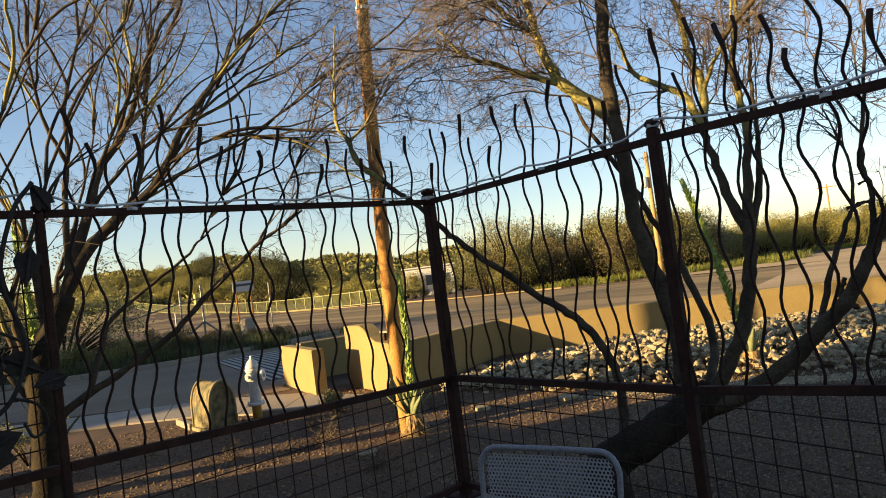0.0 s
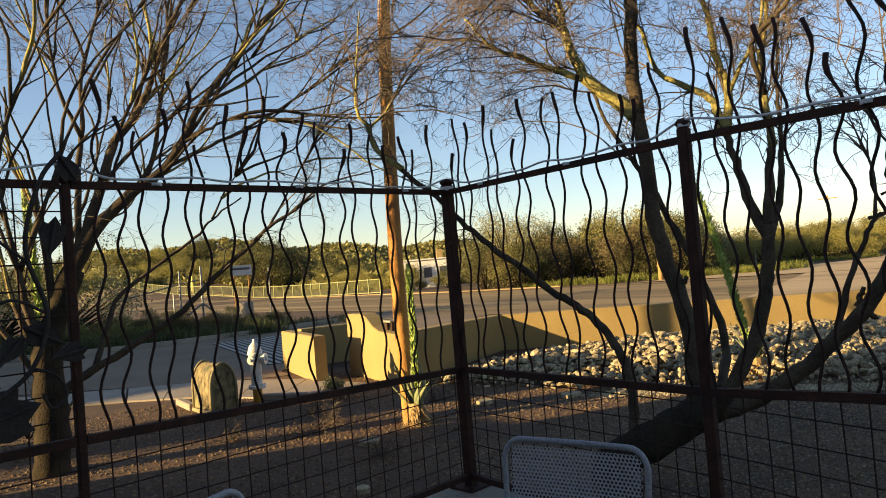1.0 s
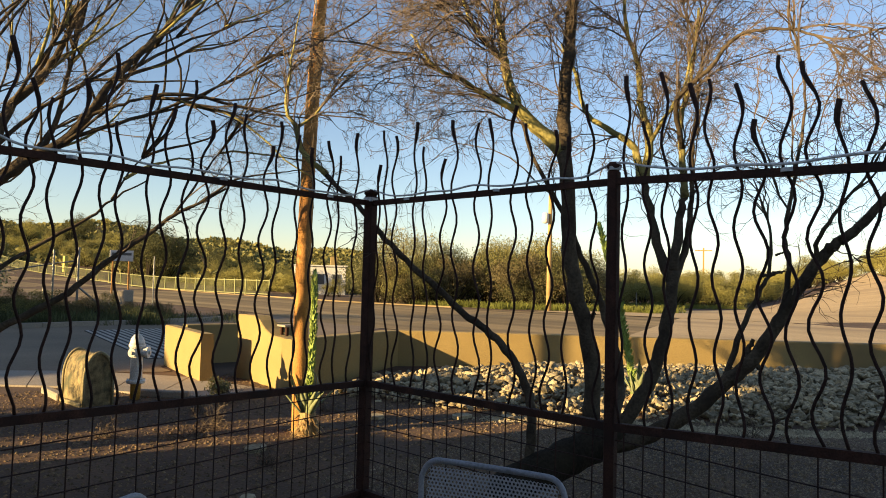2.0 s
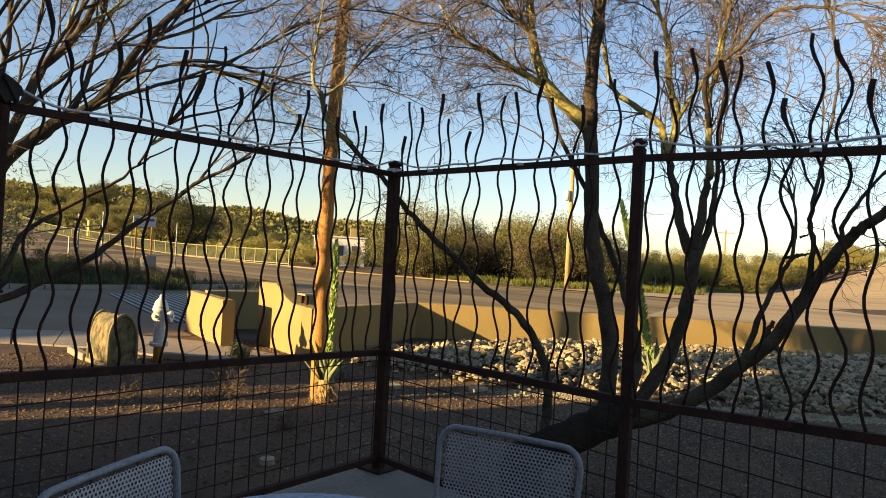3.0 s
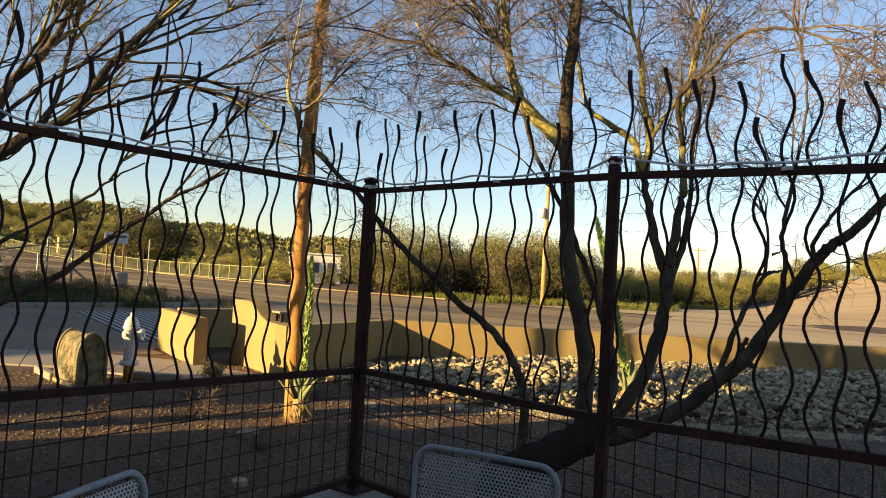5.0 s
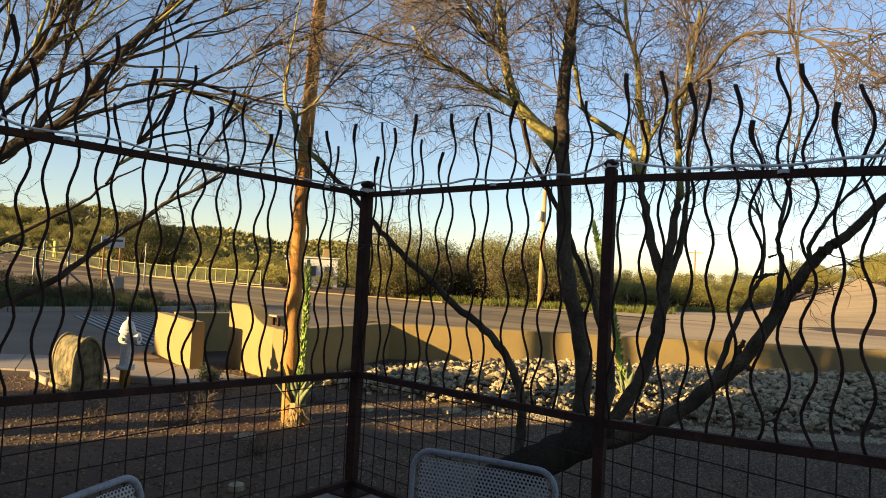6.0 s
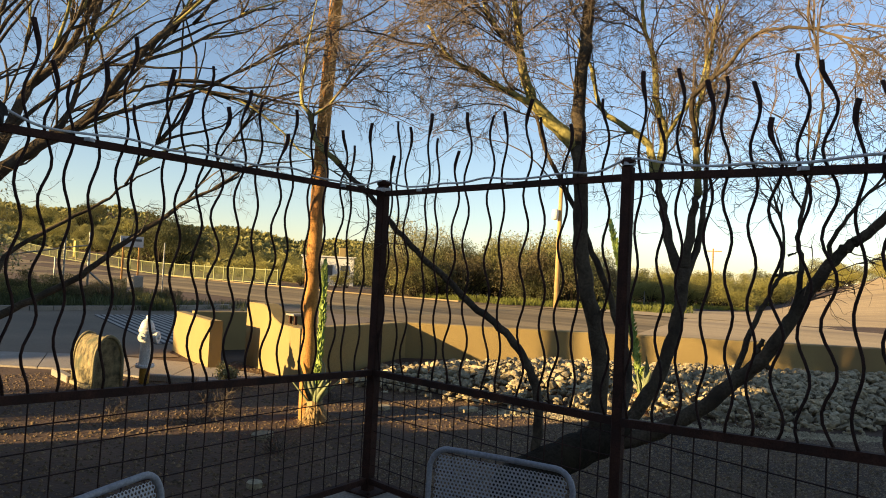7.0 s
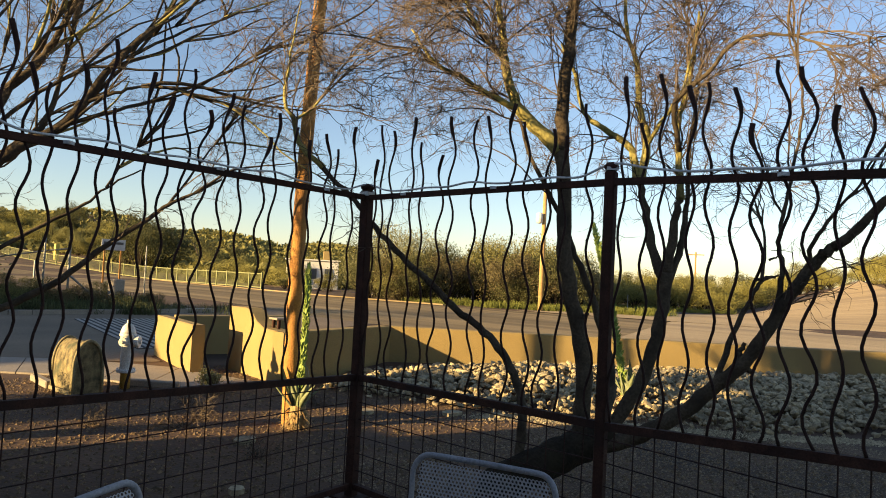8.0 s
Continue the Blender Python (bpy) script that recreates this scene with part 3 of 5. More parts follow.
BK, GB, LB = M_BARK, M_SUNLIT_GREENBARK, M_LIMB
tree("bare many-stemmed desert tree with a low leaning trunk outside the fence", [
    ("trunk", BK, 0.190, 0.160, [(0.20, -0.99, -0.08), (0.25, -0.92, 0.08), (0.33, -0.84, 0.19), (0.56, -0.96, 0.30), (0.75, -1.09, 0.40), (0.92, -1.20, 0.49)]),
    ("stem", LB, 0.080, 0.066, [(0.76, -1.10, 0.39), (0.78, -1.11, 0.76), (0.77, -1.08, 1.02), (0.75, -1.02, 1.28), (0.72, -0.97, 1.56), (0.72, -0.96, 1.90), (0.72, -0.92, 2.19)]),
    ("stem", LB, 0.066, 0.052, [(0.72, -0.93, 2.16), (0.72, -0.92, 2.48), (0.74, -0.93, 2.76), (0.76, -0.94, 3.07), (0.79, -0.97, 3.42)]),
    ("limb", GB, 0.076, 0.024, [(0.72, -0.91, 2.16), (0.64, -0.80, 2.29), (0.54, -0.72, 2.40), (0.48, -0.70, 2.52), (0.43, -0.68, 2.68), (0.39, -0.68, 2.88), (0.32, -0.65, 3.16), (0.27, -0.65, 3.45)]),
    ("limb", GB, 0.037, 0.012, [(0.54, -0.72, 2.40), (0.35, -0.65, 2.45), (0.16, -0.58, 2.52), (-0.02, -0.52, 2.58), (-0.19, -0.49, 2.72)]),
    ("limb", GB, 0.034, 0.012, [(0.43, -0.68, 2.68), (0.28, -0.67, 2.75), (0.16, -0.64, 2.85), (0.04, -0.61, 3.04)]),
    ("stem", LB, 0.048, 0.016, [(0.89, -1.17, 0.48), (1.24, -1.06, 0.73), (1.30, -0.91, 1.14), (1.22, -0.76, 1.55), (1.17, -0.69, 1.76), (1.10, -0.57, 2.02), (1.03, -0.47, 2.24), (0.99, -0.41, 2.49)]),
    ("limb", LB, 0.048, 0.029, [(0.46, -0.88, 0.27), (0.53, -0.86, 0.54), (0.55, -0.80, 0.73), (0.54, -0.71, 0.89), (0.50, -0.57, 1.04), (0.43, -0.40, 1.16), (0.35, -0.24, 1.32), (0.25, -0.07, 1.48), (0.17, 0.08, 1.64), (0.09, 0.21, 1.82), (0.01, 0.35, 1.96), (-0.04, 0.46, 2.07)]),
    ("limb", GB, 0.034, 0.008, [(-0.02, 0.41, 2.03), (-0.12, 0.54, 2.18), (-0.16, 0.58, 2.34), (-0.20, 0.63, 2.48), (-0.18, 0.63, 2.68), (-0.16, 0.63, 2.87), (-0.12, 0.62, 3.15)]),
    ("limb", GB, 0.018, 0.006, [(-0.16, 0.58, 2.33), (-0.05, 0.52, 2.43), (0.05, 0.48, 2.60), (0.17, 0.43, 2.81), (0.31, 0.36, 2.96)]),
    ("stem", LB, 0.068, 0.056, [(0.89, -1.19, 0.46), (1.00, -1.35, 0.77), (1.06, -1.41, 1.01), (1.09, -1.44, 1.24), (1.12, -1.45, 1.45)]),
    # limbs change from brown to the sun-coloured bark above the fence rail
    ("limb", LB, 0.054, 0.040, [(1.12, -1.44, 1.39), (1.11, -1.36, 1.58), (1.11, -1.30, 1.83), (1.11, -1.24, 2.04)]),
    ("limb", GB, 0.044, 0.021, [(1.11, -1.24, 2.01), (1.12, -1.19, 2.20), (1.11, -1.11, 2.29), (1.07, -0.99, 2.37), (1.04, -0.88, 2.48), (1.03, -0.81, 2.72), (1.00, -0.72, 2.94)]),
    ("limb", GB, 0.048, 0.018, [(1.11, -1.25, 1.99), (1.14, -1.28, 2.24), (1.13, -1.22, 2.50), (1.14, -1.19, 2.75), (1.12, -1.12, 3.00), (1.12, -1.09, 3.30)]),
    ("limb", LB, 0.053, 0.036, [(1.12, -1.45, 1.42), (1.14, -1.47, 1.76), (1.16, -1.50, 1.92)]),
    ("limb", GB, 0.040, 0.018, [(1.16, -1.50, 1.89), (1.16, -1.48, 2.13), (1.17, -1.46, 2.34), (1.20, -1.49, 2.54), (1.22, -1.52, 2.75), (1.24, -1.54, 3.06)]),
    ("limb", LB, 0.040, 0.011, [(1.13, -1.46, 1.42), (1.23, -1.49, 1.66), (1.28, -1.48, 1.84), (1.32, -1.48, 1.98), (1.37, -1.46, 2.30), (1.43, -1.48, 2.67), (1.48, -1.50, 2.96)]),
    ("limb", LB, 0.028, 0.010, [(1.16, -1.48, 2.19), (1.01, -1.51, 2.44), (1.04, -1.68, 2.61), (1.05, -1.83, 2.76), (1.07, -2.00, 2.78), (1.08, -2.19, 2.72), (1.08, -2.38, 2.55)]),
    ("limb", GB, 0.024, 0.010, [(1.14, -1.28, 2.24), (1.08, -1.40, 2.37), (1.10, -1.50, 2.52), (1.10, -1.56, 2.74), (1.10, -1.63, 3.00)]),
    ("stem", LB, 0.078, 0.034, [(0.84, -1.17, 0.40), (0.92, -1.36, 0.48), (1.00, -1.59, 0.64), (1.06, -1.78, 0.83), (1.08, -1.91, 0.96), (1.10, -2.03, 1.15), (1.11, -2.12, 1.32), (1.12, -2.23, 1.50), (1.12, -2.31, 1.59), (1.12, -2.38, 1.64), (1.12, -2.47, 1.73), (1.12, -2.61, 1.90)]),
    ("limb", LB, 0.032, 0.016, [(1.06, -1.76, 0.80), (1.14, -1.84, 1.12), (1.21, -1.92, 1.36), (1.26, -1.96, 1.44), (1.32, -2.00, 1.45)]),
    ("limb", LB, 0.027, 0.008, [(1.10, -2.06, 1.21), (1.09, -2.10, 1.47), (1.08, -2.08, 1.64), (1.10, -2.11, 1.86), (1.11, -2.14, 2.07), (1.12, -2.17, 2.34), (1.11, -2.15, 2.61), (1.09, -2.10, 2.85)]),
    ("limb", LB, 0.024, 0.008, [(1.11, -2.22, 1.48), (1.04, -2.25, 1.61), (1.01, -2.35, 1.76), (0.99, -2.48, 1.92), (0.96, -2.60, 2.12)]),
    ("limb", LB, 0.018, 0.008, [(1.24, -1.95, 1.42), (1.32, -1.94, 1.64), (1.34, -1.90, 1.81), (1.35, -1.83, 2.00)]),
    ("stub", LB, 0.034, 0.026, [(0.76, -1.05, 1.12), (0.77, -1.09, 1.15), (0.78, -1.12, 1.19)]),
    ("stub", LB, 0.030, 0.022, [(1.09, -1.88, 0.98), (1.09, -1.90, 1.03), (1.09, -1.92, 1.08)]),
    ("stub", LB, 0.034, 0.026, [(1.09, -1.90, 0.96), (1.09, -1.93, 0.94), (1.09, -1.96, 0.92)]),
    ("stub", LB, 0.016, 0.010, [(1.27, -1.91, 1.43), (1.27, -1.97, 1.44), (1.28, -2.03, 1.46)]),
    ("stub", LB, 0.012, 0.008, [(1.33, -1.96, 1.55), (1.33, -1.99, 1.56), (1.32, -2.01, 1.57)]),
], 145, 21, 0.85, 0.16, 0.63, 0)
tree("bare dark-barked desert tree with sweeping limbs outside the fence", [
    ("trunk", BK, 0.235, 0.15, [(-1.72, 3.02, -0.08), (-1.68, 3.02, 0.37), (-1.69, 3.02, 0.64), (-1.69, 3.02, 0.99), (-1.61, 3.00, 1.25), (-1.47, 2.98, 1.59)]),
    ("limb", LB, 0.095, 0.022, [(-1.50, 2.98, 1.52), (-1.29, 2.88, 1.93), (-1.06, 2.76, 2.17), (-0.81, 2.63, 2.38), (-0.69, 2.52, 2.59), (-0.55, 2.42, 2.88), (-0.34, 2.27, 3.19), (-0.07, 2.08, 3.57), (0.18, 1.89, 3.83), (0.46, 1.65, 4.10)]),
    ("limb", LB, 0.08, 0.022, [(-1.46, 2.97, 1.60), (-1.24, 2.90, 2.26), (-1.15, 2.85, 2.58), (-1.00, 2.78, 2.80), (-0.88, 2.72, 3.03), (-0.79, 2.66, 3.31), (-0.65, 2.59, 3.69), (-0.48, 2.50, 3.98), (-0.30, 2.40, 4.37)]),
    ("limb", LB, 0.065, 0.02, [(-1.69, 3.02, 0.55), (-1.49, 2.95, 0.71), (-1.16, 2.85, 0.90), (-0.78, 2.71, 1.14), (-0.50, 2.59, 1.41), (-0.18, 2.43, 1.71), (-0.05, 2.34, 1.84), (0.12, 2.23, 1.96), (0.29, 2.11, 2.09)]),
    ("limb", LB, 0.045, 0.014, [(-1.38, 2.93, 0.76), (-1.23, 2.94, 1.19), (-1.14, 2.93, 1.36), (-0.87, 2.87, 1.57), (-0.54, 2.78, 1.80), (-0.39, 2.74, 1.96), (-0.14, 2.66, 2.14)]),
    ("limb", LB, 0.07, 0.02, [(-1.68, 3.01, 0.98), (-1.81, 2.96, 1.28), (-1.87, 2.89, 1.58), (-1.94, 2.83, 1.97), (-1.99, 2.76, 2.39)]),
    ("limb", LB, 0.06, 0.018, [(-1.61, 3.00, 1.22), (-1.66, 3.09, 1.94), (-1.74, 3.18, 2.27), (-1.82, 3.27, 2.56), (-1.82, 3.34, 3.14)]),
    ("limb", LB, 0.05, 0.014, [(-1.43, 2.97, 1.66), (-1.38, 3.02, 2.38), (-1.31, 3.08, 2.77), (-1.28, 3.14, 3.21), (-1.15, 3.18, 3.68), (-0.99, 3.20, 4.17), (-0.89, 3.24, 4.62)]),
    ("limb", LB, 0.04, 0.014, [(-0.81, 2.63, 2.38), (-0.55, 2.55, 2.75), (-0.25, 2.45, 3.20), (0.05, 2.40, 3.70)]),
    ("limb", LB, 0.035, 0.012, [(-1.0, 2.78, 2.80), (-0.85, 2.85, 3.20), (-0.60, 2.90, 3.70), (-0.45, 2.95, 4.2)]),
    ("limb", LB, 0.035, 0.012, [(-1.33, 3.05, 2.7), (-1.5, 3.0, 3.1), (-1.55, 2.95, 3.6), (-1.5, 2.9, 4.1)]),
    ("limb", LB, 0.03, 0.012, [(-0.55, 2.42, 2.88), (-0.25, 2.45, 3.05), (0.1, 2.40, 3.3), (0.4, 2.3, 3.6)]),
    ("limb", LB, 0.026, 0.01, [(-0.70, 2.52, 2.57), (-0.51, 2.32, 2.68), (-0.36, 2.21, 2.74), (-0.18, 2.07, 2.73), (-0.01, 1.93, 2.62)]),
    ("limb", LB, 0.045, 0.014, [(-1.06, 2.76, 2.17), (-0.88, 2.76, 2.42), (-0.78, 2.77, 2.86), (-0.69, 2.78, 3.31), (-0.61, 2.80, 3.77), (-0.55, 2.82, 4.30)]),
    ("limb", LB, 0.034, 0.01, [(-1.24, 2.90, 2.26), (-0.95, 2.72, 2.62), (-0.6, 2.5, 2.93), (-0.2, 2.3, 3.25), (0.15, 2.1, 3.5)]),
    ("limb", LB, 0.032, 0.01, [(-0.81, 2.63, 2.38), (-0.5, 2.42, 2.54), (-0.1, 2.2, 2.76), (0.25, 2.0, 3.0), (0.5, 1.85, 3.25)]),
    ("limb", LB, 0.03, 0.01, [(-1.15, 2.85, 2.58), (-1.0, 2.62, 3.0), (-0.8, 2.45, 3.4), (-0.5, 2.3, 3.8)]),
    ("limb", LB, 0.03, 0.01, [(-1.99, 2.76, 2.39), (-1.9, 2.6, 2.8), (-1.7, 2.52, 3.3), (-1.5, 2.4, 3.8)]),
    ("limb", LB, 0.036, 0.01, [(-1.87, 2.89, 1.58), (-1.7, 2.7, 2.1), (-1.5, 2.57, 2.7), (-1.2, 2.4, 3.3), (-0.9, 2.3, 3.8)]),
    ("limb", LB, 0.022, 0.008, [(-0.05, 2.34, 1.84), (0.14, 2.3, 2.15), (0.3, 2.2, 2.46), (0.5, 2.1, 2.85)]),
    ("limb", LB, 0.02, 0.008, [(0.12, 2.23, 1.96), (0.35, 2.05, 2.17), (0.6, 1.85, 2.24), (0.8, 1.75, 2.29)]),
    ("limb", LB, 0.018, 0.008, [(-0.39, 2.74, 1.96), (-0.2, 2.75, 2.28), (0.1, 2.7, 2.62)]),
    ("limb", LB, 0.055, 0.014, [(-1.70, 3.02, 0.85), (-1.85, 3.20, 1.30), (-1.94, 3.28, 1.80), (-2.02, 3.35, 2.30), (-2.10, 3.45, 2.95)]),
    ("limb", LB, 0.050, 0.014, [(-1.72, 3.03, 0.70), (-1.95, 3.25, 1.15), (-2.20, 3.50, 1.55), (-2.50, 3.80, 2.10)]),
    ("limb", LB, 0.045, 0.012, [(-1.60, 3.02, 1.20), (-1.45, 3.25, 1.75), (-1.25, 3.42, 2.20), (-1.05, 3.55, 2.75), (-0.90, 3.60, 3.30)]),
    ("limb", LB, 0.035, 0.012, [(-1.45, 3.25, 1.75), (-1.15, 3.28, 2.00), (-0.85, 3.22, 2.35), (-0.60, 3.15, 2.80)]),
], 74, 22, 1.0, -0.05, 0.60, 5)


# ---- kerbs and pavement ----
M_PAINT = material("white_hydrant_paint", (0.62, 0.60, 0.55), (0.74, 0.72, 0.67), scale=9, fine=60, rough=0.5, bump=0.15, c=(0.5, 0.42, 0.3))
M_OCHRE = material("yellow_ochre_paint", (0.50, 0.28, 0.05), (0.60, 0.35, 0.07), scale=9, fine=60, rough=0.6, bump=0.15, c=(0.3, 0.17, 0.05))
M_CAMO = material("mottled_camouflage_fibreglass", (0.045, 0.034, 0.016), (0.33, 0.25, 0.115), scale=11, fine=60, rough=0.8, bump=0.2, c=(0.055, 0.06, 0.03))
M_CAMO_RIM = material("worn_olive_rim", (0.22, 0.18, 0.09), (0.32, 0.26, 0.14), scale=12, fine=60, rough=0.8, bump=0.2)
M_STEEL = material("galvanised_steel", (0.17, 0.165, 0.155), (0.25, 0.24, 0.225), scale=10, fine=90, rough=0.5, metal=0.7, bump=0.1)
M_GRID = material("dusty_grid_steel", (0.34, 0.30, 0.25), (0.44, 0.39, 0.33), scale=6, fine=60, rough=0.8, metal=0.2, bump=0.2)
# near-black colour that holds the shade of the hollow under the grid
M_PIT_SHADE = material("pit_shade", (0.03, 0.027, 0.024), (0.05, 0.045, 0.04), scale=4, fine=40, rough=0.95, bump=0.2)
M_AGAVE = material("pale_agave_skin", (0.15, 0.175, 0.085), (0.24, 0.26, 0.135), scale=7, fine=50, rough=0.6, bump=0.15, c=(0.32, 0.30, 0.16))
M_STALK = material("yellow_green_bracts", (0.21, 0.29, 0.05), (0.34, 0.41, 0.09), scale=9, fine=60, rough=0.7, bump=0.2, per_island=0.25)
M_DRYLEAF = material("dead_agave_leaves", (0.28, 0.17, 0.07), (0.42, 0.28, 0.12), scale=9, fine=60, rough=0.9, bump=0.3)
M_FENCE = material("pale_green_fence_paint", (0.20, 0.20, 0.072), (0.27, 0.262, 0.10), scale=2, fine=40, rough=0.6, bump=0)
M_WHITE = material("white_wall_paint", (0.66, 0.62, 0.55), (0.78, 0.74, 0.67), scale=1.0, fine=40, rough=0.85, bump=0.2)
# white board dimmed to grey-blue: its backlit shade is in the colour
M_SIGN = material("shaded_sign_white", (0.36, 0.37, 0.38), (0.46, 0.47, 0.48), scale=2, fine=40, rough=0.5, bump=0)
M_DARK = material("dark_sign_lettering", (0.05, 0.055, 0.06), (0.08, 0.085, 0.09), scale=2, fine=40, rough=0.6, bump=0)
M_CHAIR = material("silver_grey_powder_coat", (0.44, 0.425, 0.43), (0.54, 0.52, 0.53), scale=6, fine=200, rough=0.45, metal=0.25, bump=0.08)
M_CHAIR_RIM = material("pale_grey_tube", (0.27, 0.26, 0.265), (0.34, 0.33, 0.335), scale=6, fine=120, rough=0.5, metal=0.1, bump=0.05)
M_IRON = material("dark_cut_iron", (0.03, 0.024, 0.02), (0.06, 0.045, 0.035), scale=9, fine=80, rough=0.8, metal=0.3, bump=0.3)
M_TABLE = material("faded_blue_table_paint", (0.34, 0.40, 0.50), (0.45, 0.48, 0.52), scale=5, fine=60, rough=0.5, bump=0.1, c=(0.45, 0.33, 0.32))
L_OLIVE = leafy("olive_leaves", (0.175, 0.16, 0.052), (0.30, 0.265, 0.088))
L_DARK = leafy("dark_green_leaves", (0.065, 0.07, 0.026), (0.14, 0.13, 0.05))
L_YELLOW = leafy("yellow_green_leaves", (0.25, 0.22, 0.058), (0.38, 0.33, 0.095))
L_GREEN = leafy("fresh_green_weeds", (0.13, 0.145, 0.03), (0.22, 0.22, 0.05))
L_VERGE = leafy("verge_green", (0.065, 0.075, 0.03), (0.13, 0.135, 0.055))
L_BROWN = leafy("brown_dry_leaves", (0.115, 0.09, 0.042), (0.19, 0.15, 0.07))
L_SAGE = leafy("grey_green_leaves", (0.22, 0.205, 0.09), (0.33, 0.30, 0.14))

# pavement beside the driveway: slabs with joints
pavement = thing("pavement", "pale concrete pavement slabs beside the driveway", "pavement", kind="structure")
edge_near = [Vector(p) for p in ((-7.0, 11.6), (-3.4, 8.75), (-0.22, 6.30), (0.45, 5.55), (0.92, 4.42), (1.30, 3.85))]
edge_far = [Vector(p) for p in ((-6.2, 12.8), (-2.8, 10.0), (0.17, 7.60), (1.15, 6.80), (1.90, 5.45), (2.10, 3.75))]
for i in range(len(edge_near) - 1):
    for j in range(2):
        u0, u1 = j / 2 + 0.006, (j + 1) / 2 - 0.006
        quad = [edge_near[i].lerp(edge_near[i + 1], u0), edge_near[i].lerp(edge_near[i + 1], u1), edge_far[i].lerp(edge_far[i + 1], u1), edge_far[i].lerp(edge_far[i + 1], u0)]
        part("slab", Build().prism([tuple(q) for q in quad], -0.05, 0.022), M_CONCRETE, pavement)
kerb = thing("kerb", "low concrete kerb on the far side of the driveway", "kerb", kind="structure")
line = smooth_path([(-2, 18.0, 0), (2.4, 15.7, 0), (4.5, 15.6, 0), (6.6, 15.8, 0), (9.0, 16.4, 0)], 4)
for p, q in zip(line, line[1:]):
    part("kerb_stone", rail_box(Build(), p.lerp(q, 0.004) + Vector((0, 0, 0.05)), p.lerp(q, 0.996) + Vector((0, 0, 0.05)), 0.16, 0.13), M_CONCRETE, kerb)
road_kerb = thing("road_kerb", "pale dusty kerb along the far side of the road", "kerb", kind="structure")
line = smooth_path([(33, 112, 0), (25.8, 40, 0), (24.6, 30, 0), (25.1, 21, 0)], 10)
for p, q in zip(line, line[1:]):
    part("kerb_stone", rail_box(Build(), p + Vector((0.12, 0, 0.06 + rise(p.x, p.y))), q + Vector((0.12, 0, 0.06 + rise(q.x, q.y))), 0.13, 0.07), M_ASPHALT, road_kerb)
ribbon("dirt_road", [(26, 17), (36, 14), (50, 12.5), (70, 13.5), (95, 16.5), (130, 24.5)], [(33, -14), (43, -7), (54, 3.5), (72, 9.6), (93, 14.6), (130, 22)], M_TAN, 0.035,
       "pale dirt road climbing away from the paved road", "road", cross=16)

# cattle grid in the driveway
grid = thing("cattle_grid", "steel cattle grid set in the driveway", "cattle grid")
gu, gv = Vector((-0.236, -0.97, 0)).normalized(), Vector((0.995, -0.10, 0)).normalized()
g0 = Vector((3.95, 13.9, 0.02))
# flat dark plate in place of a hollow, its shade painted on
pit_plate = [g0, g0 + gv * 2.4, g0 + gv * 2.4 + gu * 6.3, g0 + gu * 6.3]
part("pit_plate", Build().prism([(p.x, p.y) for p in reversed(pit_plate)], -0.01, 0.016), M_PIT_SHADE, grid)
for i in range(17):
    s = g0 + gv * (0.06 + 0.145 * i)
    e, side = s + gu * 6.3, gv * 0.034
    part("bar", Build().prism([(s - side).xy, (e - side).xy, (e + side).xy, (s + side).xy], 0.012, 0.022), M_GRID, grid)

# ---- fire hydrant ----
hyd = thing("fire_hydrant", "white fire hydrant with a yellow ochre base", "fire hydrant", (0.66, 4.36, 0), 20)
hyd.scale = (0.86, 0.86, 1.0)
part("base", Build().lathe([(0.062, -0.03), (0.062, 0.17), (0.068, 0.18)], 20), M_OCHRE, hyd, "yellow ochre base pipe", smooth=True)
part("ground_flange", Build().lathe([(0.105, 0.175), (0.115, 0.182), (0.115, 0.205), (0.105, 0.212)], 20), M_PAINT, hyd)
part("barrel", Build().lathe([(0.07, 0.21), (0.074, 0.23), (0.072, 0.45), (0.085, 0.47), (0.088, 0.56), (0.10, 0.565), (0.10, 0.59)], 20), M_PAINT, hyd, smooth=True)
part("bonnet", Build().lathe([(0.095, 0.59), (0.088, 0.62), (0.068, 0.665), (0.038, 0.695), (0.03, 0.70)], 20), M_PAINT, hyd, smooth=True)
part("operating_nut", Build().lathe([(0.024, 0.69), (0.022, 0.735), (0.012, 0.74)], 5), M_PAINT, hyd)
for ang, r in ((200, 0.04), (20, 0.04), (290, 0.055)):
    w = Vector((math.cos(radians(ang)), math.sin(radians(ang)), 0))
    noz = part("nozzle", Build().tube([w * 0.06 + Vector((0, 0, 0.51)), w * 0.12 + Vector((0, 0, 0.51))], r, 14), M_PAINT, hyd)
    part("nozzle_cap", Build().tube([w * 0.12 + Vector((0, 0, 0.51)), w * 0.15 + Vector((0, 0, 0.51)), w * 0.152 + Vector((0, 0, 0.51)), w * 0.175 + Vector((0, 0, 0.51))], [r * 1.2, r * 1.2, r * 0.45, r * 0.4], 12), M_PAINT, noz)
for i in range(8):
    w = 2 * math.pi * i / 8
    part("flange_bolt", Build().lathe([(0.010, 0.212), (0.010, 0.226)], 6, (0.097 * math.cos(w), 0.097 * math.sin(w), 0)), M_PAINT, hyd)

# ---- arched utility cover ----
cover = thing("utility_cover", "arched camouflage-mottled utility cover on the dirt beside the hydrant", "utility cover", (0.20, 4.21, 0), 0)
cover.scale = (0.84, 0.84, 1.0)
W2, HH, LL = 0.17, 0.53, 0.60
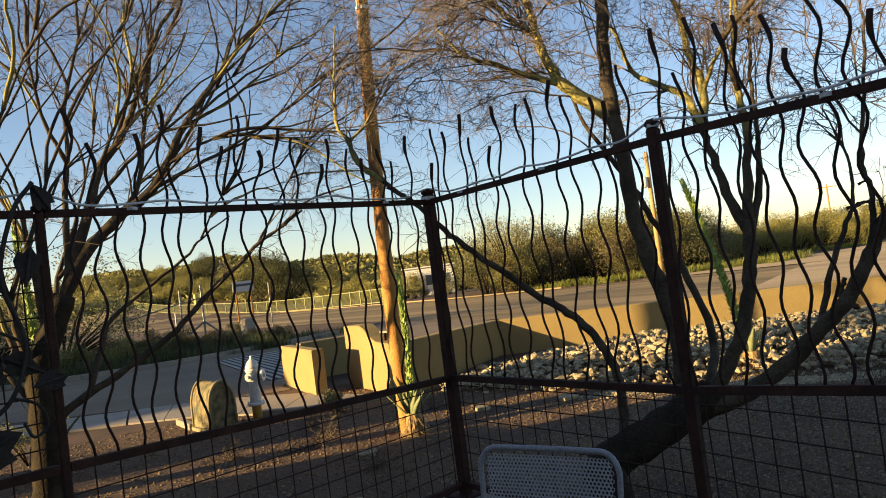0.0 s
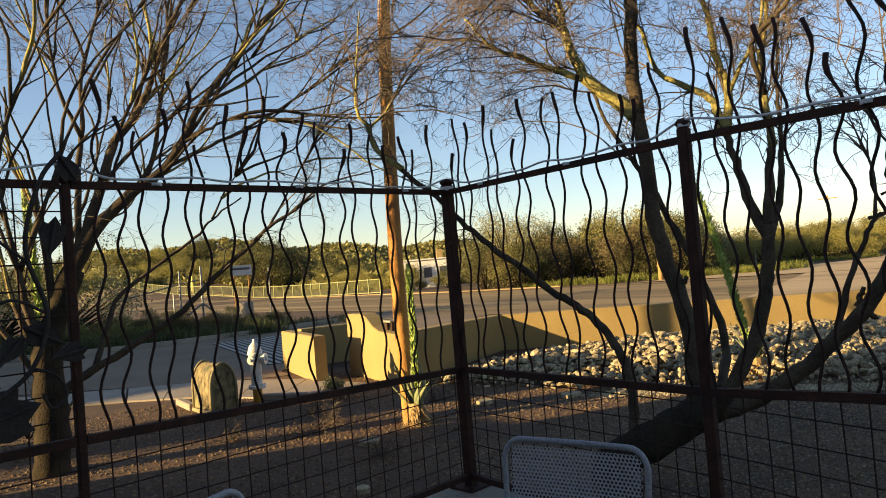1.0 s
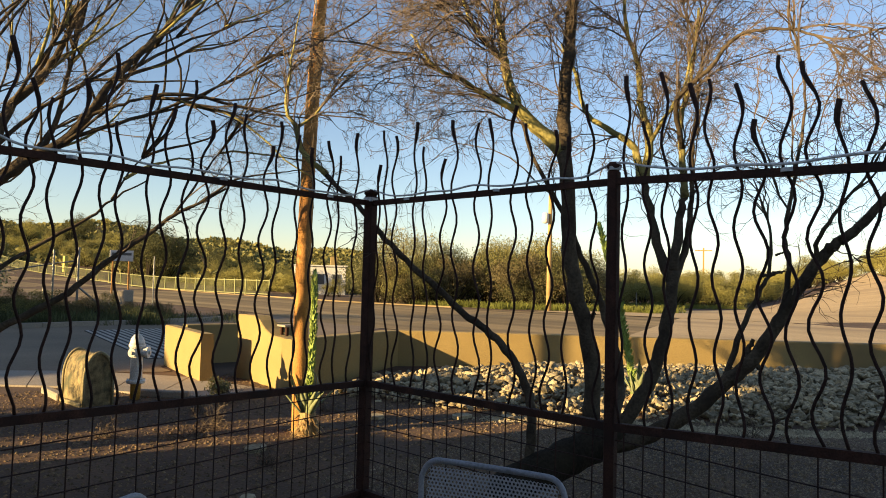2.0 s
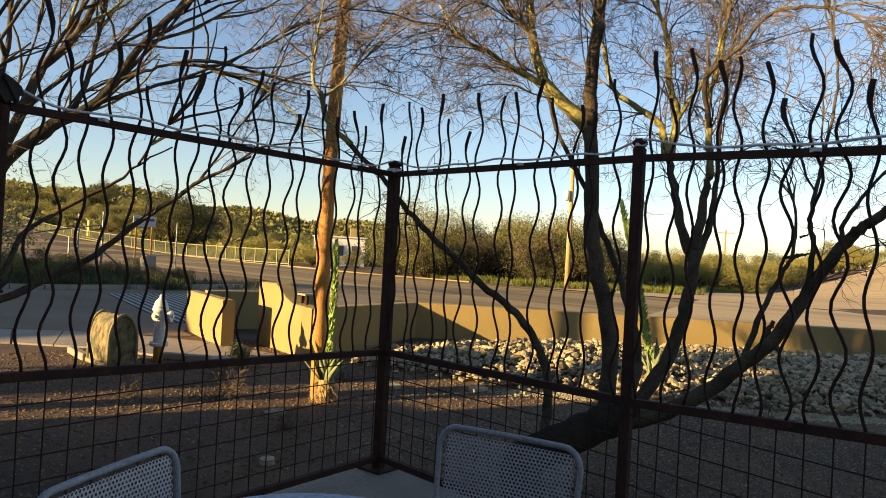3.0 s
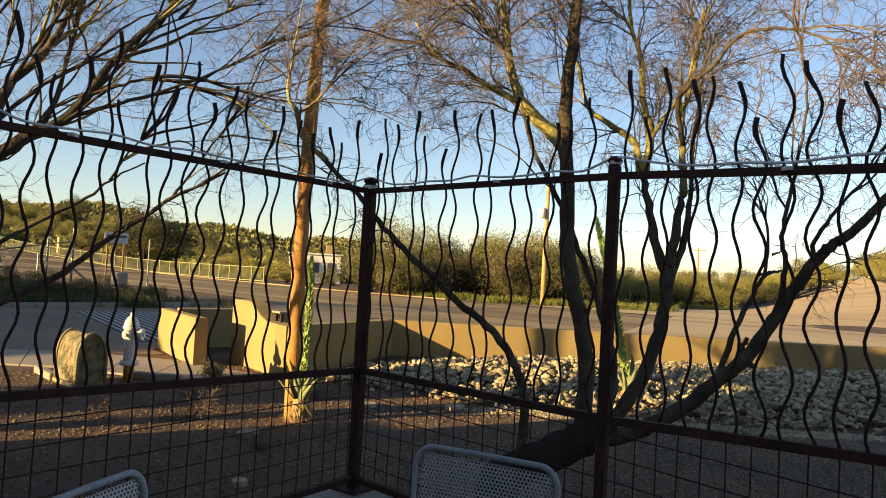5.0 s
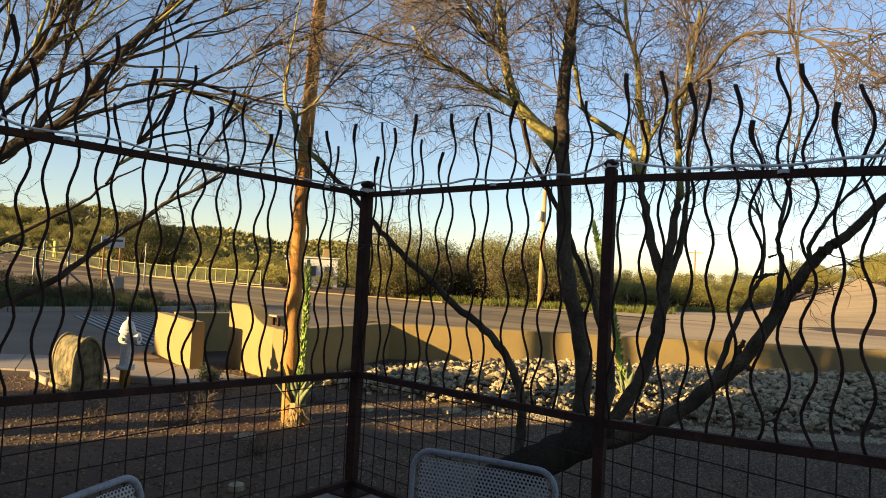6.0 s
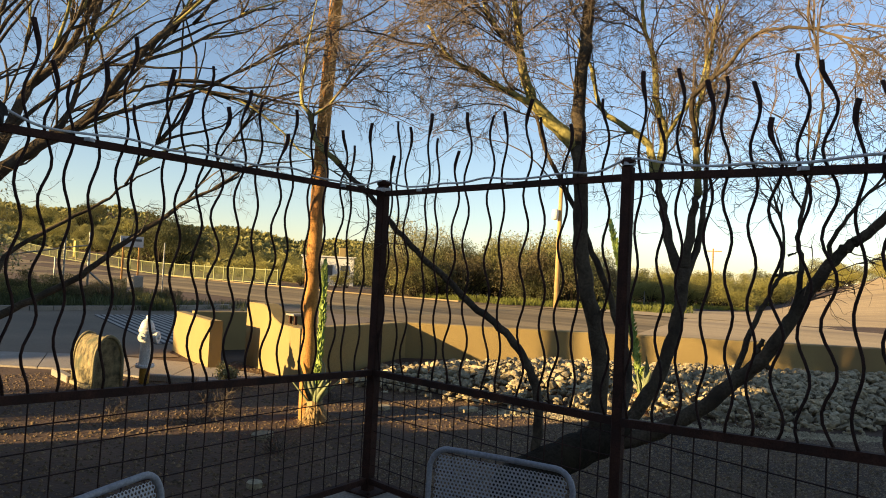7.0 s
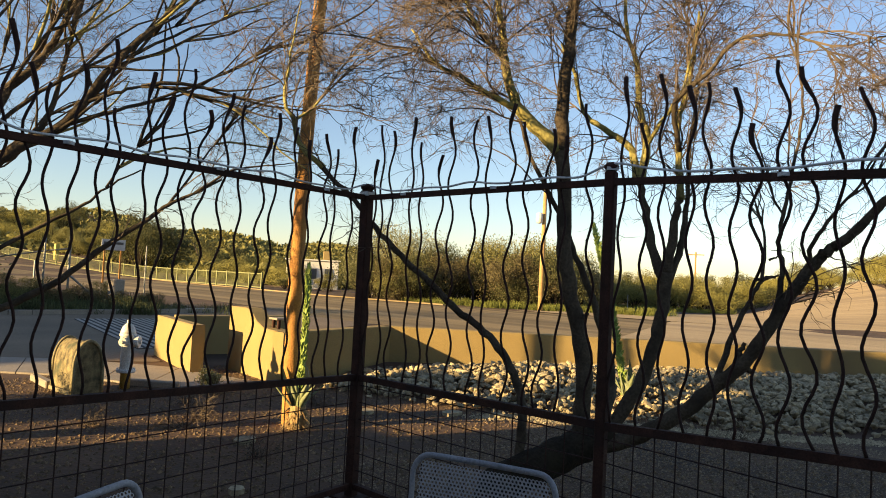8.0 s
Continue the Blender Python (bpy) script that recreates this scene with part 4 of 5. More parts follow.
arch = [(-W2, 0.0), (-W2, 0.24)] + [(-W2 * math.cos(math.pi * i / 14), 0.26 + (HH - 0.26) * math.sin(math.pi * i / 14)) for i in range(15)] + [(W2, 0.24), (W2, 0.0)]
b = Build()
rnd = random.Random(4)
rows = 12
for k in range(rows + 1):
    for x, z in arch:
        b.v.append((x * (1 + rnd.uniform(-0.012, 0.012)), LL * k / rows, z * (1 + rnd.uniform(-0.01, 0.01))))
na = len(arch)
for k in range(rows):
    for i in range(na - 1):
        b.f.append((k * na + i, k * na + i + 1, (k + 1) * na + i + 1, (k + 1) * na + i))
b.f.append(tuple(range(na)))
b.f.append(tuple(reversed(range(rows * na, rows * na + na))))
part("shell", b, M_CAMO, cover, smooth=False)
for y in (-0.005, LL + 0.005):
    part("rim", Build().tube([(x * 1.02, y, z * 1.015) for x, z in arch], 0.019, 8), M_CAMO_RIM, cover, "worn olive rim", smooth=True)
part("sill", Build().box((-W2 - 0.02, LL / 2, 0.02), (0.04, LL, 0.045), chamfer=0.006), M_CAMO_RIM, cover)


def edging(place, rz, length):
    e = thing("edging_block", "pale concrete edging block lying in the dirt", "edging", (*place, 0), rz, "edging blocks")
    part("block", Build().box((0, 0, 0.035), (length, 0.085, 0.08), chamfer=0.012), M_CONCRETE, e)


edging((0.08, 5.05), 84, 0.62)
edging((0.86, 4.45), -52, 0.34)
edging((1.03, 4.20), -50, 0.30)

# small box lamp on the panel wall
lamp = thing("wall_box", "small open metal box on top of the stucco wall", "box", (2.50, 4.10, 0.635), -10)
part("lid", Build().box((0, 0, 0.12), (0.30, 0.22, 0.025), chamfer=0.004), M_CONCRETE, lamp)
for sx, sy in ((-0.1, -0.07), (0.1, -0.07), (-0.1, 0.07), (0.1, 0.07)):
    part("leg", Build().box((sx, sy, 0.052), (0.035, 0.035, 0.112), chamfer=0.003), M_RUST, lamp)


# ---- agaves with bloom stalks ----
def agave(place, label, stalk, leaf_len, leaves, seed, base_dead=True):
    rnd = random.Random(seed)
    a = thing("agave", label, "agave", (*place, 0), group="agaves")
    for i in range(leaves):
        w = 2.4 * i + rnd.uniform(-0.3, 0.3)
        l, el = leaf_len * rnd.uniform(0.7, 1.15), rnd.uniform(0.85, 1.40)
        pts, wid = [], []
        p, e = Vector((0.03 * math.cos(w), 0.03 * math.sin(w), 0.14 + 0.05 * rnd.random())), el
        curl = rnd.uniform(-0.10, 0.16)
        for k in range(8):
            pts.append(p.copy())
            wid.append((0.038 if k < 4 else 0.038 * (1 - (k - 3) / 4.2)) * (0.75 + 0.1 * k if k < 3 else 1))
            p = p + Vector((math.cos(w) * math.cos(e), math.sin(w) * math.cos(e), math.sin(e))) * l / 7
            e += curl
        side = Vector((-math.sin(w), math.cos(w), 0))
        lb = Build()
        for q, ww in zip(pts, wid):
            lb.v.extend([tuple(q + side * ww + Vector((0, 0, 0.012))), tuple(q - Vector((0, 0, 0.008))), tuple(q - side * ww + Vector((0, 0, 0.012))), tuple(q + Vector((0, 0, 0.004)))])
        for k in range(7):
            for j in range(4):
                lb.f.append((k * 4 + j, k * 4 + (j + 1) % 4, (k + 1) * 4 + (j + 1) % 4, (k + 1) * 4 + j))
        part("leaf", lb, M_AGAVE, a, smooth=True)
    if base_dead:
        db = Build()
        for i in range(90):
            w, z = rnd.uniform(0, 6.28), rnd.uniform(0.02, 0.2)
            o = Vector((math.cos(w), math.sin(w), 0))
            s = Vector((-o.y, o.x, 0)) * 0.014
            p0, p1 = o * 0.05 + Vector((0, 0, z)), o * rnd.uniform(0.10, 0.17) + Vector((0, 0, max(0.0, z - rnd.uniform(0.02, 0.18))))
            db.add([p0 - s, p0 + s, p1 + o * 0.01, p0 + o * 0.012], [(0, 1, 2), (0, 2, 3), (1, 3, 2), (0, 3, 1)])
        db.tube([(0, 0, -0.03), (0, 0, 0.2)], [0.085, 0.07], 10)
        tagged(part("dead_leaf_skirt", db, M_DRYLEAF, a, "brown dead leaf bases"), kind="stuff")
    if stalk:
        top, r = stalk
        line = smooth_path([(0, 0, 0.1), tuple(Vector(top) * 0.5 + Vector((0.01, -0.01, 0.1))), top], 8)
        st = part("stalk", Build().tube(line, [r * 0.62 * (1 - 0.35 * i / 16) for i in range(17)], 9), M_STALK, a, "yellow-green shaggy bloom stalk", smooth=True)
        bb = Build()
        for i in range(int(620 * Vector(top).z / 1.5)):
            t = rnd.random() ** 0.9
            f = t * 15.99
            p = line[int(f)].lerp(line[int(f) + 1], f % 1)
            w = rnd.uniform(0, 6.28)
            o = Vector((math.cos(w), math.sin(w), 0))
            s = Vector((-o.y, o.x, 0)) * 0.009
            rr = r * (1 - 0.3 * t) * min(1, (1 - t) * 9 + 0.25)
            tip = p + o * rr * rnd.uniform(0.9, 1.35) + Vector((0, 0, rnd.uniform(0.015, 0.05)))
            p0 = p + o * rr * 0.4
            bb.add([p0 - s, p0 + s, p0 + o * 0.01 - Vector((0, 0, 0.012)), tip], [(0, 1, 3), (1, 2, 3), (2, 0, 3)])
        tagged(part("bract_fuzz", bb, M_STALK, st), kind="stuff")
    return a


agave((0.93, 1.735), "pale green agave with a bloom stalk beside the utility pole", ((0.03, 0.0, 1.42), 0.040), 0.34, 20, 3)
agave((4.20, 0.28), "green agave with a leaning bloom stalk among the rocks", ((-0.235, 0.36, 2.04), 0.058), 0.38, 13, 5)
agave((-1.50, 3.95), "agave with a tall yellow-green bloom stalk behind the dark tree", ((-0.10, 0.14, 2.4), 0.055), 0.6, 12, 7)


# ---- rocks ----
def rock_mesh(seed):
    r = random.Random(seed)
    bm = bmesh.new()
    bmesh.ops.create_icosphere(bm, subdivisions=1, radius=1.0)
    cuts = [(Vector((r.gauss(0, 1), r.gauss(0, 1), r.gauss(0, 1))).normalized(), r.uniform(0.38, 0.78)) for _ in range(9)]
    for v in bm.verts:
        for n, d in cuts:
            e = v.co.dot(n) - d
            if e > 0:
                v.co -= n * e
        v.co *= r.uniform(0.95, 1.12)
        v.co.x *= 1.3
        v.co.z *= 0.75
    bm.verts.index_update()
    out = Build().add([v.co.copy() for v in bm.verts], [[v.index for v in f.verts] for f in bm.faces])
    bm.free()
    return out


ROCK_KINDS = [rock_mesh(40 + i) for i in range(10)]
ROCK_MESHES = [k.mesh("rock", M_ROCK) for k in ROCK_KINDS]
rock_bed = thing("rock_bed", "bed of pale broken limestone rocks below the stucco wall", "rocks")
rnd = random.Random(11)
front = [Vector(p) for p in ((2.45, 3.35), (2.55, 2.55), (2.75, 1.35), (3.4, 0.5), (3.95, -0.45), (4.35, -1.05), (4.95, -1.75), (6.2, -3.4))]
places = []
for k in range(7800):
    u = rnd.uniform(0, len(front) - 1.001)
    f = front[int(u)].lerp(front[int(u) + 1], u % 1)
    s = min(1.0, u / (len(front) - 1))
    back = Vector((3.7, 3.45)).lerp(Vector((9.2, -2.0)), s ** 0.9)
    t = rnd.random() ** 0.75
    p = f.lerp(back, t)
    z = 0.02 + 0.24 * min(1, t * 1.3) * min(1, 0.35 + s * 3) + rnd.uniform(-0.05, 0.06)
    size = rnd.choice((0.05, 0.06, 0.075, 0.09, 0.12)) * rnd.uniform(0.40, 0.60) * (0.75 if t < 0.1 else 1)
    places.append((p, z, size, t))
places.sort(key=lambda q: (q[0] - Vector((2.0, 0.0))).length)
rest = Build()
for i, (p, z, size, t) in enumerate(places):
    m = Matrix.Translation((p.x, p.y, z)) @ Euler((rnd.uniform(-0.6, 0.6), rnd.uniform(-0.6, 0.6), rnd.uniform(0, 6.28))).to_matrix().to_4x4() @ Matrix.Diagonal((size, size * rnd.uniform(0.75, 1.0), size, 1))
    if i < 300:
        ob = new("rock", ROCK_MESHES[i % 10])
        ob.parent = rock_bed
        ob.matrix_basis = m
    else:
        kind = ROCK_KINDS[i % 10]
        rest.add([m @ Vector(v) for v in kind.v], kind.f)
tagged(part("rock_fill", rest, M_ROCKS, rock_bed), kind="stuff")
# the bank of earth under the rocks
bank = Build()
bl = [(2.3, 3.5), (2.45, 2.5), (2.7, 1.2), (3.9, -0.5), (4.9, -1.7), (6.3, -3.5)]
bk = [(3.75, 3.5), (4.6, 2.8), (5.6, 1.75), (7.6, -0.3), (9.0, -1.75), (11, -3.8)]
for (x, y), (xx, yy) in zip(bl, bk):
    bank.v.extend([(x, y, -0.04), (x + (xx - x) * 0.6, y + (yy - y) * 0.6, 0.15), (xx, yy, 0.22)])
for i in range(5):
    for j in range(2):
        k = i * 3 + j
        bank.f.append((k, k + 1, k + 4, k + 3))
tagged(part("rock_bank", bank, M_DIRT, smooth=True), "sloping earth bank under the pale rocks", "bank", kind="structure")

# pale fine gravel along the front of the rock bed
pg = Build()
rnd = random.Random(13)
for i in range(5200):
    u = rnd.uniform(2.2, len(front) - 1.001)
    p = front[int(u)].lerp(front[int(u) + 1], u % 1) + Vector((-rnd.random() ** 1.5 * 0.34, rnd.gauss(0, 0.05)))
    s, w = rnd.uniform(0.008, 0.022), rnd.uniform(0, 6.28)
    c, d = math.cos(w) * s, math.sin(w) * s
    pg.add([(p.x + c, p.y + d, 0), (p.x - d, p.y + c * 0.7, 0), (p.x - c, p.y - d, 0), (p.x + d, p.y - c, 0), (p.x + c * 0.2, p.y + d * 0.2, s * 0.8)], [(0, 1, 4), (1, 2, 4), (2, 3, 4), (3, 0, 4)])
tagged(part("pale_gravel", pg, M_ROCKS), "fine pale gravel along the edge of the rock bed", "gravel", kind="stuff")

# loose gravel in the yard
gb, gp = Build(), Build()
rnd = random.Random(12)
for i in range(110000):
    x, y = (rnd.uniform(-4, 4.2), rnd.uniform(-3, 5.6)) if i < 46000 else (rnd.uniform(0.1, 4.6), rnd.uniform(-3.8, 0.6))
    if y < 0.2 - 0.1 * x and x < 0.2 or (x < 0.1 and y < 0.15):
        continue
    s = rnd.choice((0.005, 0.006, 0.008, 0.010, 0.013, 0.018)) * rnd.uniform(0.8, 1.3) * (1.0 if i < 46000 else 0.55)
    w = rnd.uniform(0, 6.28)
    c, d = math.cos(w) * s, math.sin(w) * s
    (gb if i < 46000 else gp).add([(x + c, y + d, 0), (x - d, y + c * 0.7, 0), (x - c, y - d, 0), (x + d, y - c, 0), (x + c * 0.2, y + d * 0.2, s * 0.7)], [(0, 1, 4), (1, 2, 4), (2, 3, 4), (3, 0, 4)])
tagged(part("gravel", gb, M_GRAVEL), "loose brown gravel scattered over the yard", "gravel", kind="stuff")
tagged(part("path_gravel", gp, M_GRAVEL_PALE), "grey-tan gravel thick on the ground before the rocks", "gravel", kind="stuff")


def flat_stone(place, size, rz):
    s = thing("flat_stone", "flat pale stone lying in the dirt", "stone", (*place, 0.012), rz, "flat stones")
    r = random.Random(int(place[0] * 100))
    part("slab", Build().prism([(size * math.cos(a * 0.9) * r.uniform(0.8, 1.1), 0.7 * size * math.sin(a * 0.9) * r.uniform(0.8, 1.1)) for a in range(7)], -0.03, 0.02), M_ROCK, s)


flat_stone((0.30, 1.56), 0.12, 20)
flat_stone((-0.47, 0.50), 0.07, 50)
flat_stone((2.55, 1.35), 0.13, 10)
flat_stone((2.85, 1.0), 0.10, 70)
flat_stone((1.9, 1.9), 0.11, 40)


# ---- dry shrubs in the yard ----
def dry_shrub(place, size, seed, mat, label):
    r = random.Random(seed)
    s = thing("dry_shrub", label, "shrub", (*place, 0), group="dry shrubs")
    sb = Build()
    for _ in range(26):
        d = Vector((r.gauss(0, 1), r.gauss(0, 1), abs(r.gauss(0.7, 0.5)))).normalized()
        grow(sb, Vector((r.gauss(0, size * 0.1), r.gauss(0, size * 0.1), -0.01)), d, size * r.uniform(0.6, 1.1), r, 0.4, 0.15, 2, 0.0035)
    tagged(part("twig_mass", sb, mat, s), kind="stuff")


for k, (x, y, z) in enumerate(((0.55, 2.6, 0.28), (0.15, 2.3, 0.25), (-0.35, 2.75, 0.22), (1.30, 3.55, 0.32), (1.75, 2.5, 0.2), (0.75, 3.2, 0.2), (3.55, -1.1, 0.25), (0.1, 1.1, 0.2))):
    dry_shrub((x, y), z, 60 + k, M_TWIG, "small dry leafless shrub on the dirt")


# ---- leafy things ----
def leaf_ball(b, r, centre, radius, count, size, flat=0.75):
    """Small leaves filling a lumpy clump, denser toward its skin."""
    cx, cy, cz = centre
    for _ in range(count):
        d = Vector((r.gauss(0, 1), r.gauss(0, 1), r.gauss(0, 1))).normalized()
        q = radius * (r.random() ** 0.45) * (1 + 0.25 * math.sin(5 * d.x + cx * 7) * math.cos(4 * d.z + cy * 5))
        p = Vector((cx + d.x * q, cy + d.y * q, max(0.0, cz + d.z * q * flat)))
        a = Vector((r.gauss(0, 1), r.gauss(0, 1), r.gauss(0, 1))).normalized() * size * r.uniform(0.6, 1.3)
        c = a.cross(Vector((r.gauss(0, 1), r.gauss(0, 1), r.gauss(0, 1)))).normalized() * size * 0.45
        b.add([p - a, p + c, p + a, p - c], [(0, 1, 2, 3)])


def bush_kind(seed, height, width, clumps, count, size, mat):
    """A bush with its crown on several bent stems, its foot at the origin."""
    r = random.Random(seed)
    crown, stems = Build(), Build()
    for i in range(clumps):
        w, q = r.uniform(0, 6.28), width * 0.5 * math.sqrt(r.random())
        rad = width * r.uniform(0.16, 0.30)
        top = height * (1 - 0.45 * (q / (width * 0.5)) ** 2) * r.uniform(0.6, 1.0)
        c = (q * math.cos(w), q * math.sin(w), max(rad * 0.5, top - rad * 0.75))
        leaf_ball(crown, r, c, rad, count, size)
        stems.tube([(0.05 * math.cos(w), 0.05 * math.sin(w), -0.1), (c[0] * 0.4, c[1] * 0.4, c[2] * 0.5), c], [0.03 * height / 3 + 0.01, 0.02 * height / 3 + 0.006, 0.008], 5)
    return crown.mesh("crown", mat), stems.mesh("stems", M_BARK)


BUSHES = {
    "olive": [bush_kind(100 + i, 3.0, 3.2, 15, 560, 0.046, L_OLIVE) for i in range(3)],
    "dark": [bush_kind(110 + i, 3.2, 3.4, 16, 592, 0.046, L_DARK) for i in range(3)],
    "yellow": [bush_kind(120 + i, 2.6, 3.2, 15, 560, 0.046, L_YELLOW) for i in range(3)],
    "sage": [bush_kind(130 + i, 3.2, 3.0, 14, 528, 0.046, L_SAGE) for i in range(2)],
    "brown": [bush_kind(140 + i, 3.0, 3.2, 13, 448, 0.046, L_BROWN) for i in range(2)],
    "airy": [bush_kind(150 + i, 5.0, 4.0, 22, 200, 0.055, L_SAGE) for i in range(2)],
}
BUSH_LABELS = {"olive": "olive-green desert bush beyond the road", "dark": "dark green dense bush beyond the road", "yellow": "sunlit yellow-green bush beyond the road",
               "sage": "grey-green bush beyond the road", "brown": "brown half-dry bush beyond the road", "airy": "tall airy desert tree with pale green leaves"}
bush_rnd = random.Random(77)


def bush(kind, x, y, scale, tall=1.0):
    crown, stems = bush_rnd.choice(BUSHES[kind])
    t = thing("desert_tree" if kind == "airy" else "bush", BUSH_LABELS[kind], "tree" if kind == "airy" else "bush", (x, y, rise(x, y)), bush_rnd.uniform(0, 360), "bushes beyond the road")
    t.scale = (scale, scale, scale * tall)
    for name, me in (("crown", crown), ("stem", stems)):
        ob = new(name, me)
        ob.parent = t


def toward(px, d):
    """A place d metres from the patio, in the direction px (from -1 at one end of the view to 1 at the other)."""
    w = math.atan(px * 0.6222)
    f, s = Vector((0.741, 0.672)), Vector((0.672, -0.741))
    v = f * math.cos(w) + s * math.sin(w)
    return -3.0 + v.x * d, -3.23 + v.y * d


def row(kinds, p0, p1, n, d0, d1, s0, s1, tall=1.0):
    for i in range(n):
        u = (i + bush_rnd.uniform(0.15, 0.85)) / n
        px = p0 + (p1 - p0) * u
        far = 1 + 1.05 * max(0.0, min(1.0, (-0.36 - px) / 0.56)) if p0 < -0.2 else 1.0
        d = bush_rnd.uniform(d0, d1) * far
        if -0.31 < px < -0.19 and d < 68:
            continue
        x, y = toward(px, d)
        bush(bush_rnd.choice(kinds), x, y, bush_rnd.uniform(s0, s1) * far ** 0.6, tall)


# across the road: a dense dark middle, then lower sunlit bushes to one side
row(["dark", "dark", "olive", "brown"], -0.14, 0.36, 22, 40, 46, 0.9, 1.25, 1.05)
row(["dark", "olive", "sage", "brown"], -0.14, 0.36, 18, 47, 54, 1.1, 1.45, 1.05)
for px, d, s in ((-0.065, 44, 1.25), (-0.03, 47, 1.15), (0.17, 48, 1.0), (0.30, 50, 0.9)):
    bush("airy", *toward(px, d), s)
row(["sage", "olive"], 0.13, 0.33, 6, 45, 50, 1.25, 1.5, 1.15)
row(["yellow", "olive", "yellow"], 0.36, 0.70, 16, 54, 62, 0.8, 1.15, 1.0)
row(["olive", "yellow", "dark"], 0.36, 0.78, 18, 64, 78, 1.0, 1.35, 1.0)
row(["olive", "yellow", "yellow"], 0.77, 0.93, 9, 88, 102, 0.8, 1.15, 1.0)
row(["olive", "dark"], 0.74, 0.92, 7, 108, 125, 1.2, 1.6, 1.0)
bush("airy", *toward(0.855, 95), 0.95)
row(["olive", "yellow"], 1.05, 1.25, 8, 80, 100, 1.1, 1.5)
for px, d, s in ((1.025, 78, 1.0), (1.03, 90, 1.2), (1.06, 70, 0.9), (1.0, 104, 1.2), (0.975, 118, 1.0)):
    bush("yellow" if d < 80 else "olive", *toward(px, d), s)
# behind the pale green fence
row(["yellow", "olive", "yellow"], -1.25, -0.14, 36, 60, 70, 0.75, 1.05, 1.0)
row(["olive", "yellow", "dark"], -1.35, -0.14, 38, 74, 95, 0.95, 1.3, 1.0)
for px, d, s in ((-0.64, 88, 2.0), (-0.60, 90, 1.9), (-0.67, 92, 1.8)):
    bush("dark", *toward(px, d), s, 1.15)

for px, s in ((-0.315, 0.45), (-0.295, 0.5), (-0.275, 0.35), (-0.235, 0.4), (-0.21, 0.55)):
    bush("olive", *toward(px, 56), s)

for i in range(34):
    bush(bush_rnd.choice(("dark", "olive", "brown")), *toward(-1.45 + 0.85 * (i + bush_rnd.random()) / 34, bush_rnd.uniform(21.5, 26)), bush_rnd.uniform(0.16, 0.34))
for x, y, s in ((1.9, 20.6, 0.95), (0.1, 21.5, 1.05), (-2.5, 20.5, 1.0)):
    bush("airy", x, y, s)

# brush on the hills, too far to count
hb = Build()
r = random.Random(78)
for i in range(5200):
    px = r.uniform(-1.5, 0.0)
    d = (68 + 230 * r.random() ** 1.4) * (1 + 0.8 * max(0.0, min(1.0, (-0.36 - px) / 0.56)))
    x, y = toward(px, d)
    s = r.uniform(0.7, 1.7)
    z = rise(x, y)
    for _ in range(14):
        v = Vector((r.gauss(0, 1), r.gauss(0, 1), abs(r.gauss(0, 0.9)))).normalized() * s * r.uniform(0.4, 1)
        a = Vector((r.gauss(0, 1), r.gauss(0, 1), r.gauss(0, 1))).normalized() * s * 0.42
        c = a.cross(Vector((r.gauss(0, 1), r.gauss(0, 1), r.gauss(0, 1)))).normalized() * s * 0.3
        p = Vector((x, y, z + 0.2)) + v
        hb.add([p - a, p + c, p + a, p - c], [(0, 1, 2, 3)])
tagged(part("hill_brush", hb, L_OLIVE), "olive brush covering the low hills", "brush", kind="stuff")

# weeds along the road's far edge and beside the driveway
wb = Build()
r = random.Random(79)


def weeds(b, x, y, h, n):
    z = rise(x, y)
    for _ in range(n):
        p = Vector((x + r.gauss(0, h * 0.6), y + r.gauss(0, h * 0.6), z))
        q = p + Vector((r.gauss(0, h * 0.3), r.gauss(0, h * 0.3), h * r.uniform(0.4, 1.1)))
        s = Vector((r.gauss(0, 1), r.gauss(0, 1), 0)).normalized() * h * 0.03
        b.add([p - s, p + s, q + s * 0.8, q - s * 0.4], [(0, 1, 2, 3)])


for i in range(260):
    x, y = toward(r.uniform(-0.16, 0.56), r.uniform(37.5, 41))
    if x < 26.5 + max(0, 12 - y) * 0.45:
        continue
    weeds(wb, x, y, r.uniform(0.15, 0.42), 50)
for i in range(120):
    x, y = toward(r.uniform(0.3, 0.7), r.uniform(50, 55))
    weeds(wb, x, y, r.uniform(0.15, 0.35), 50)
tagged(part("roadside_weeds", wb, L_GREEN), "fresh green weeds along the road's edge", "weeds", kind="stuff")
wb = Build()
for i in range(420):
    px = r.uniform(-1.5, -0.60)
    d = r.uniform(20.5, 25)
    x, y = toward(px, d)
    weeds(wb, x, y, r.uniform(0.15, 0.42), 60)
for i in range(60):
    x, y = toward(r.uniform(-0.60, -0.4), r.uniform(21.5, 25))
    weeds(wb, x, y, r.uniform(0.12, 0.25), 14)
tagged(part("verge_weeds", wb, L_VERGE), "dark green weeds on the verge past the driveway", "weeds", kind="stuff")

# ---- pale green roadside fence ----
rf = thing("roadside_fence", "pale green metal picket fence along the road", "fence")
line = [Vector((27.9, 41.0, 0)), Vector((27.6, 60, 0)), Vector((29.5, 96, 0)), Vector((33, 130, 0))]
line = smooth_path(line, 12)
pick = Build()
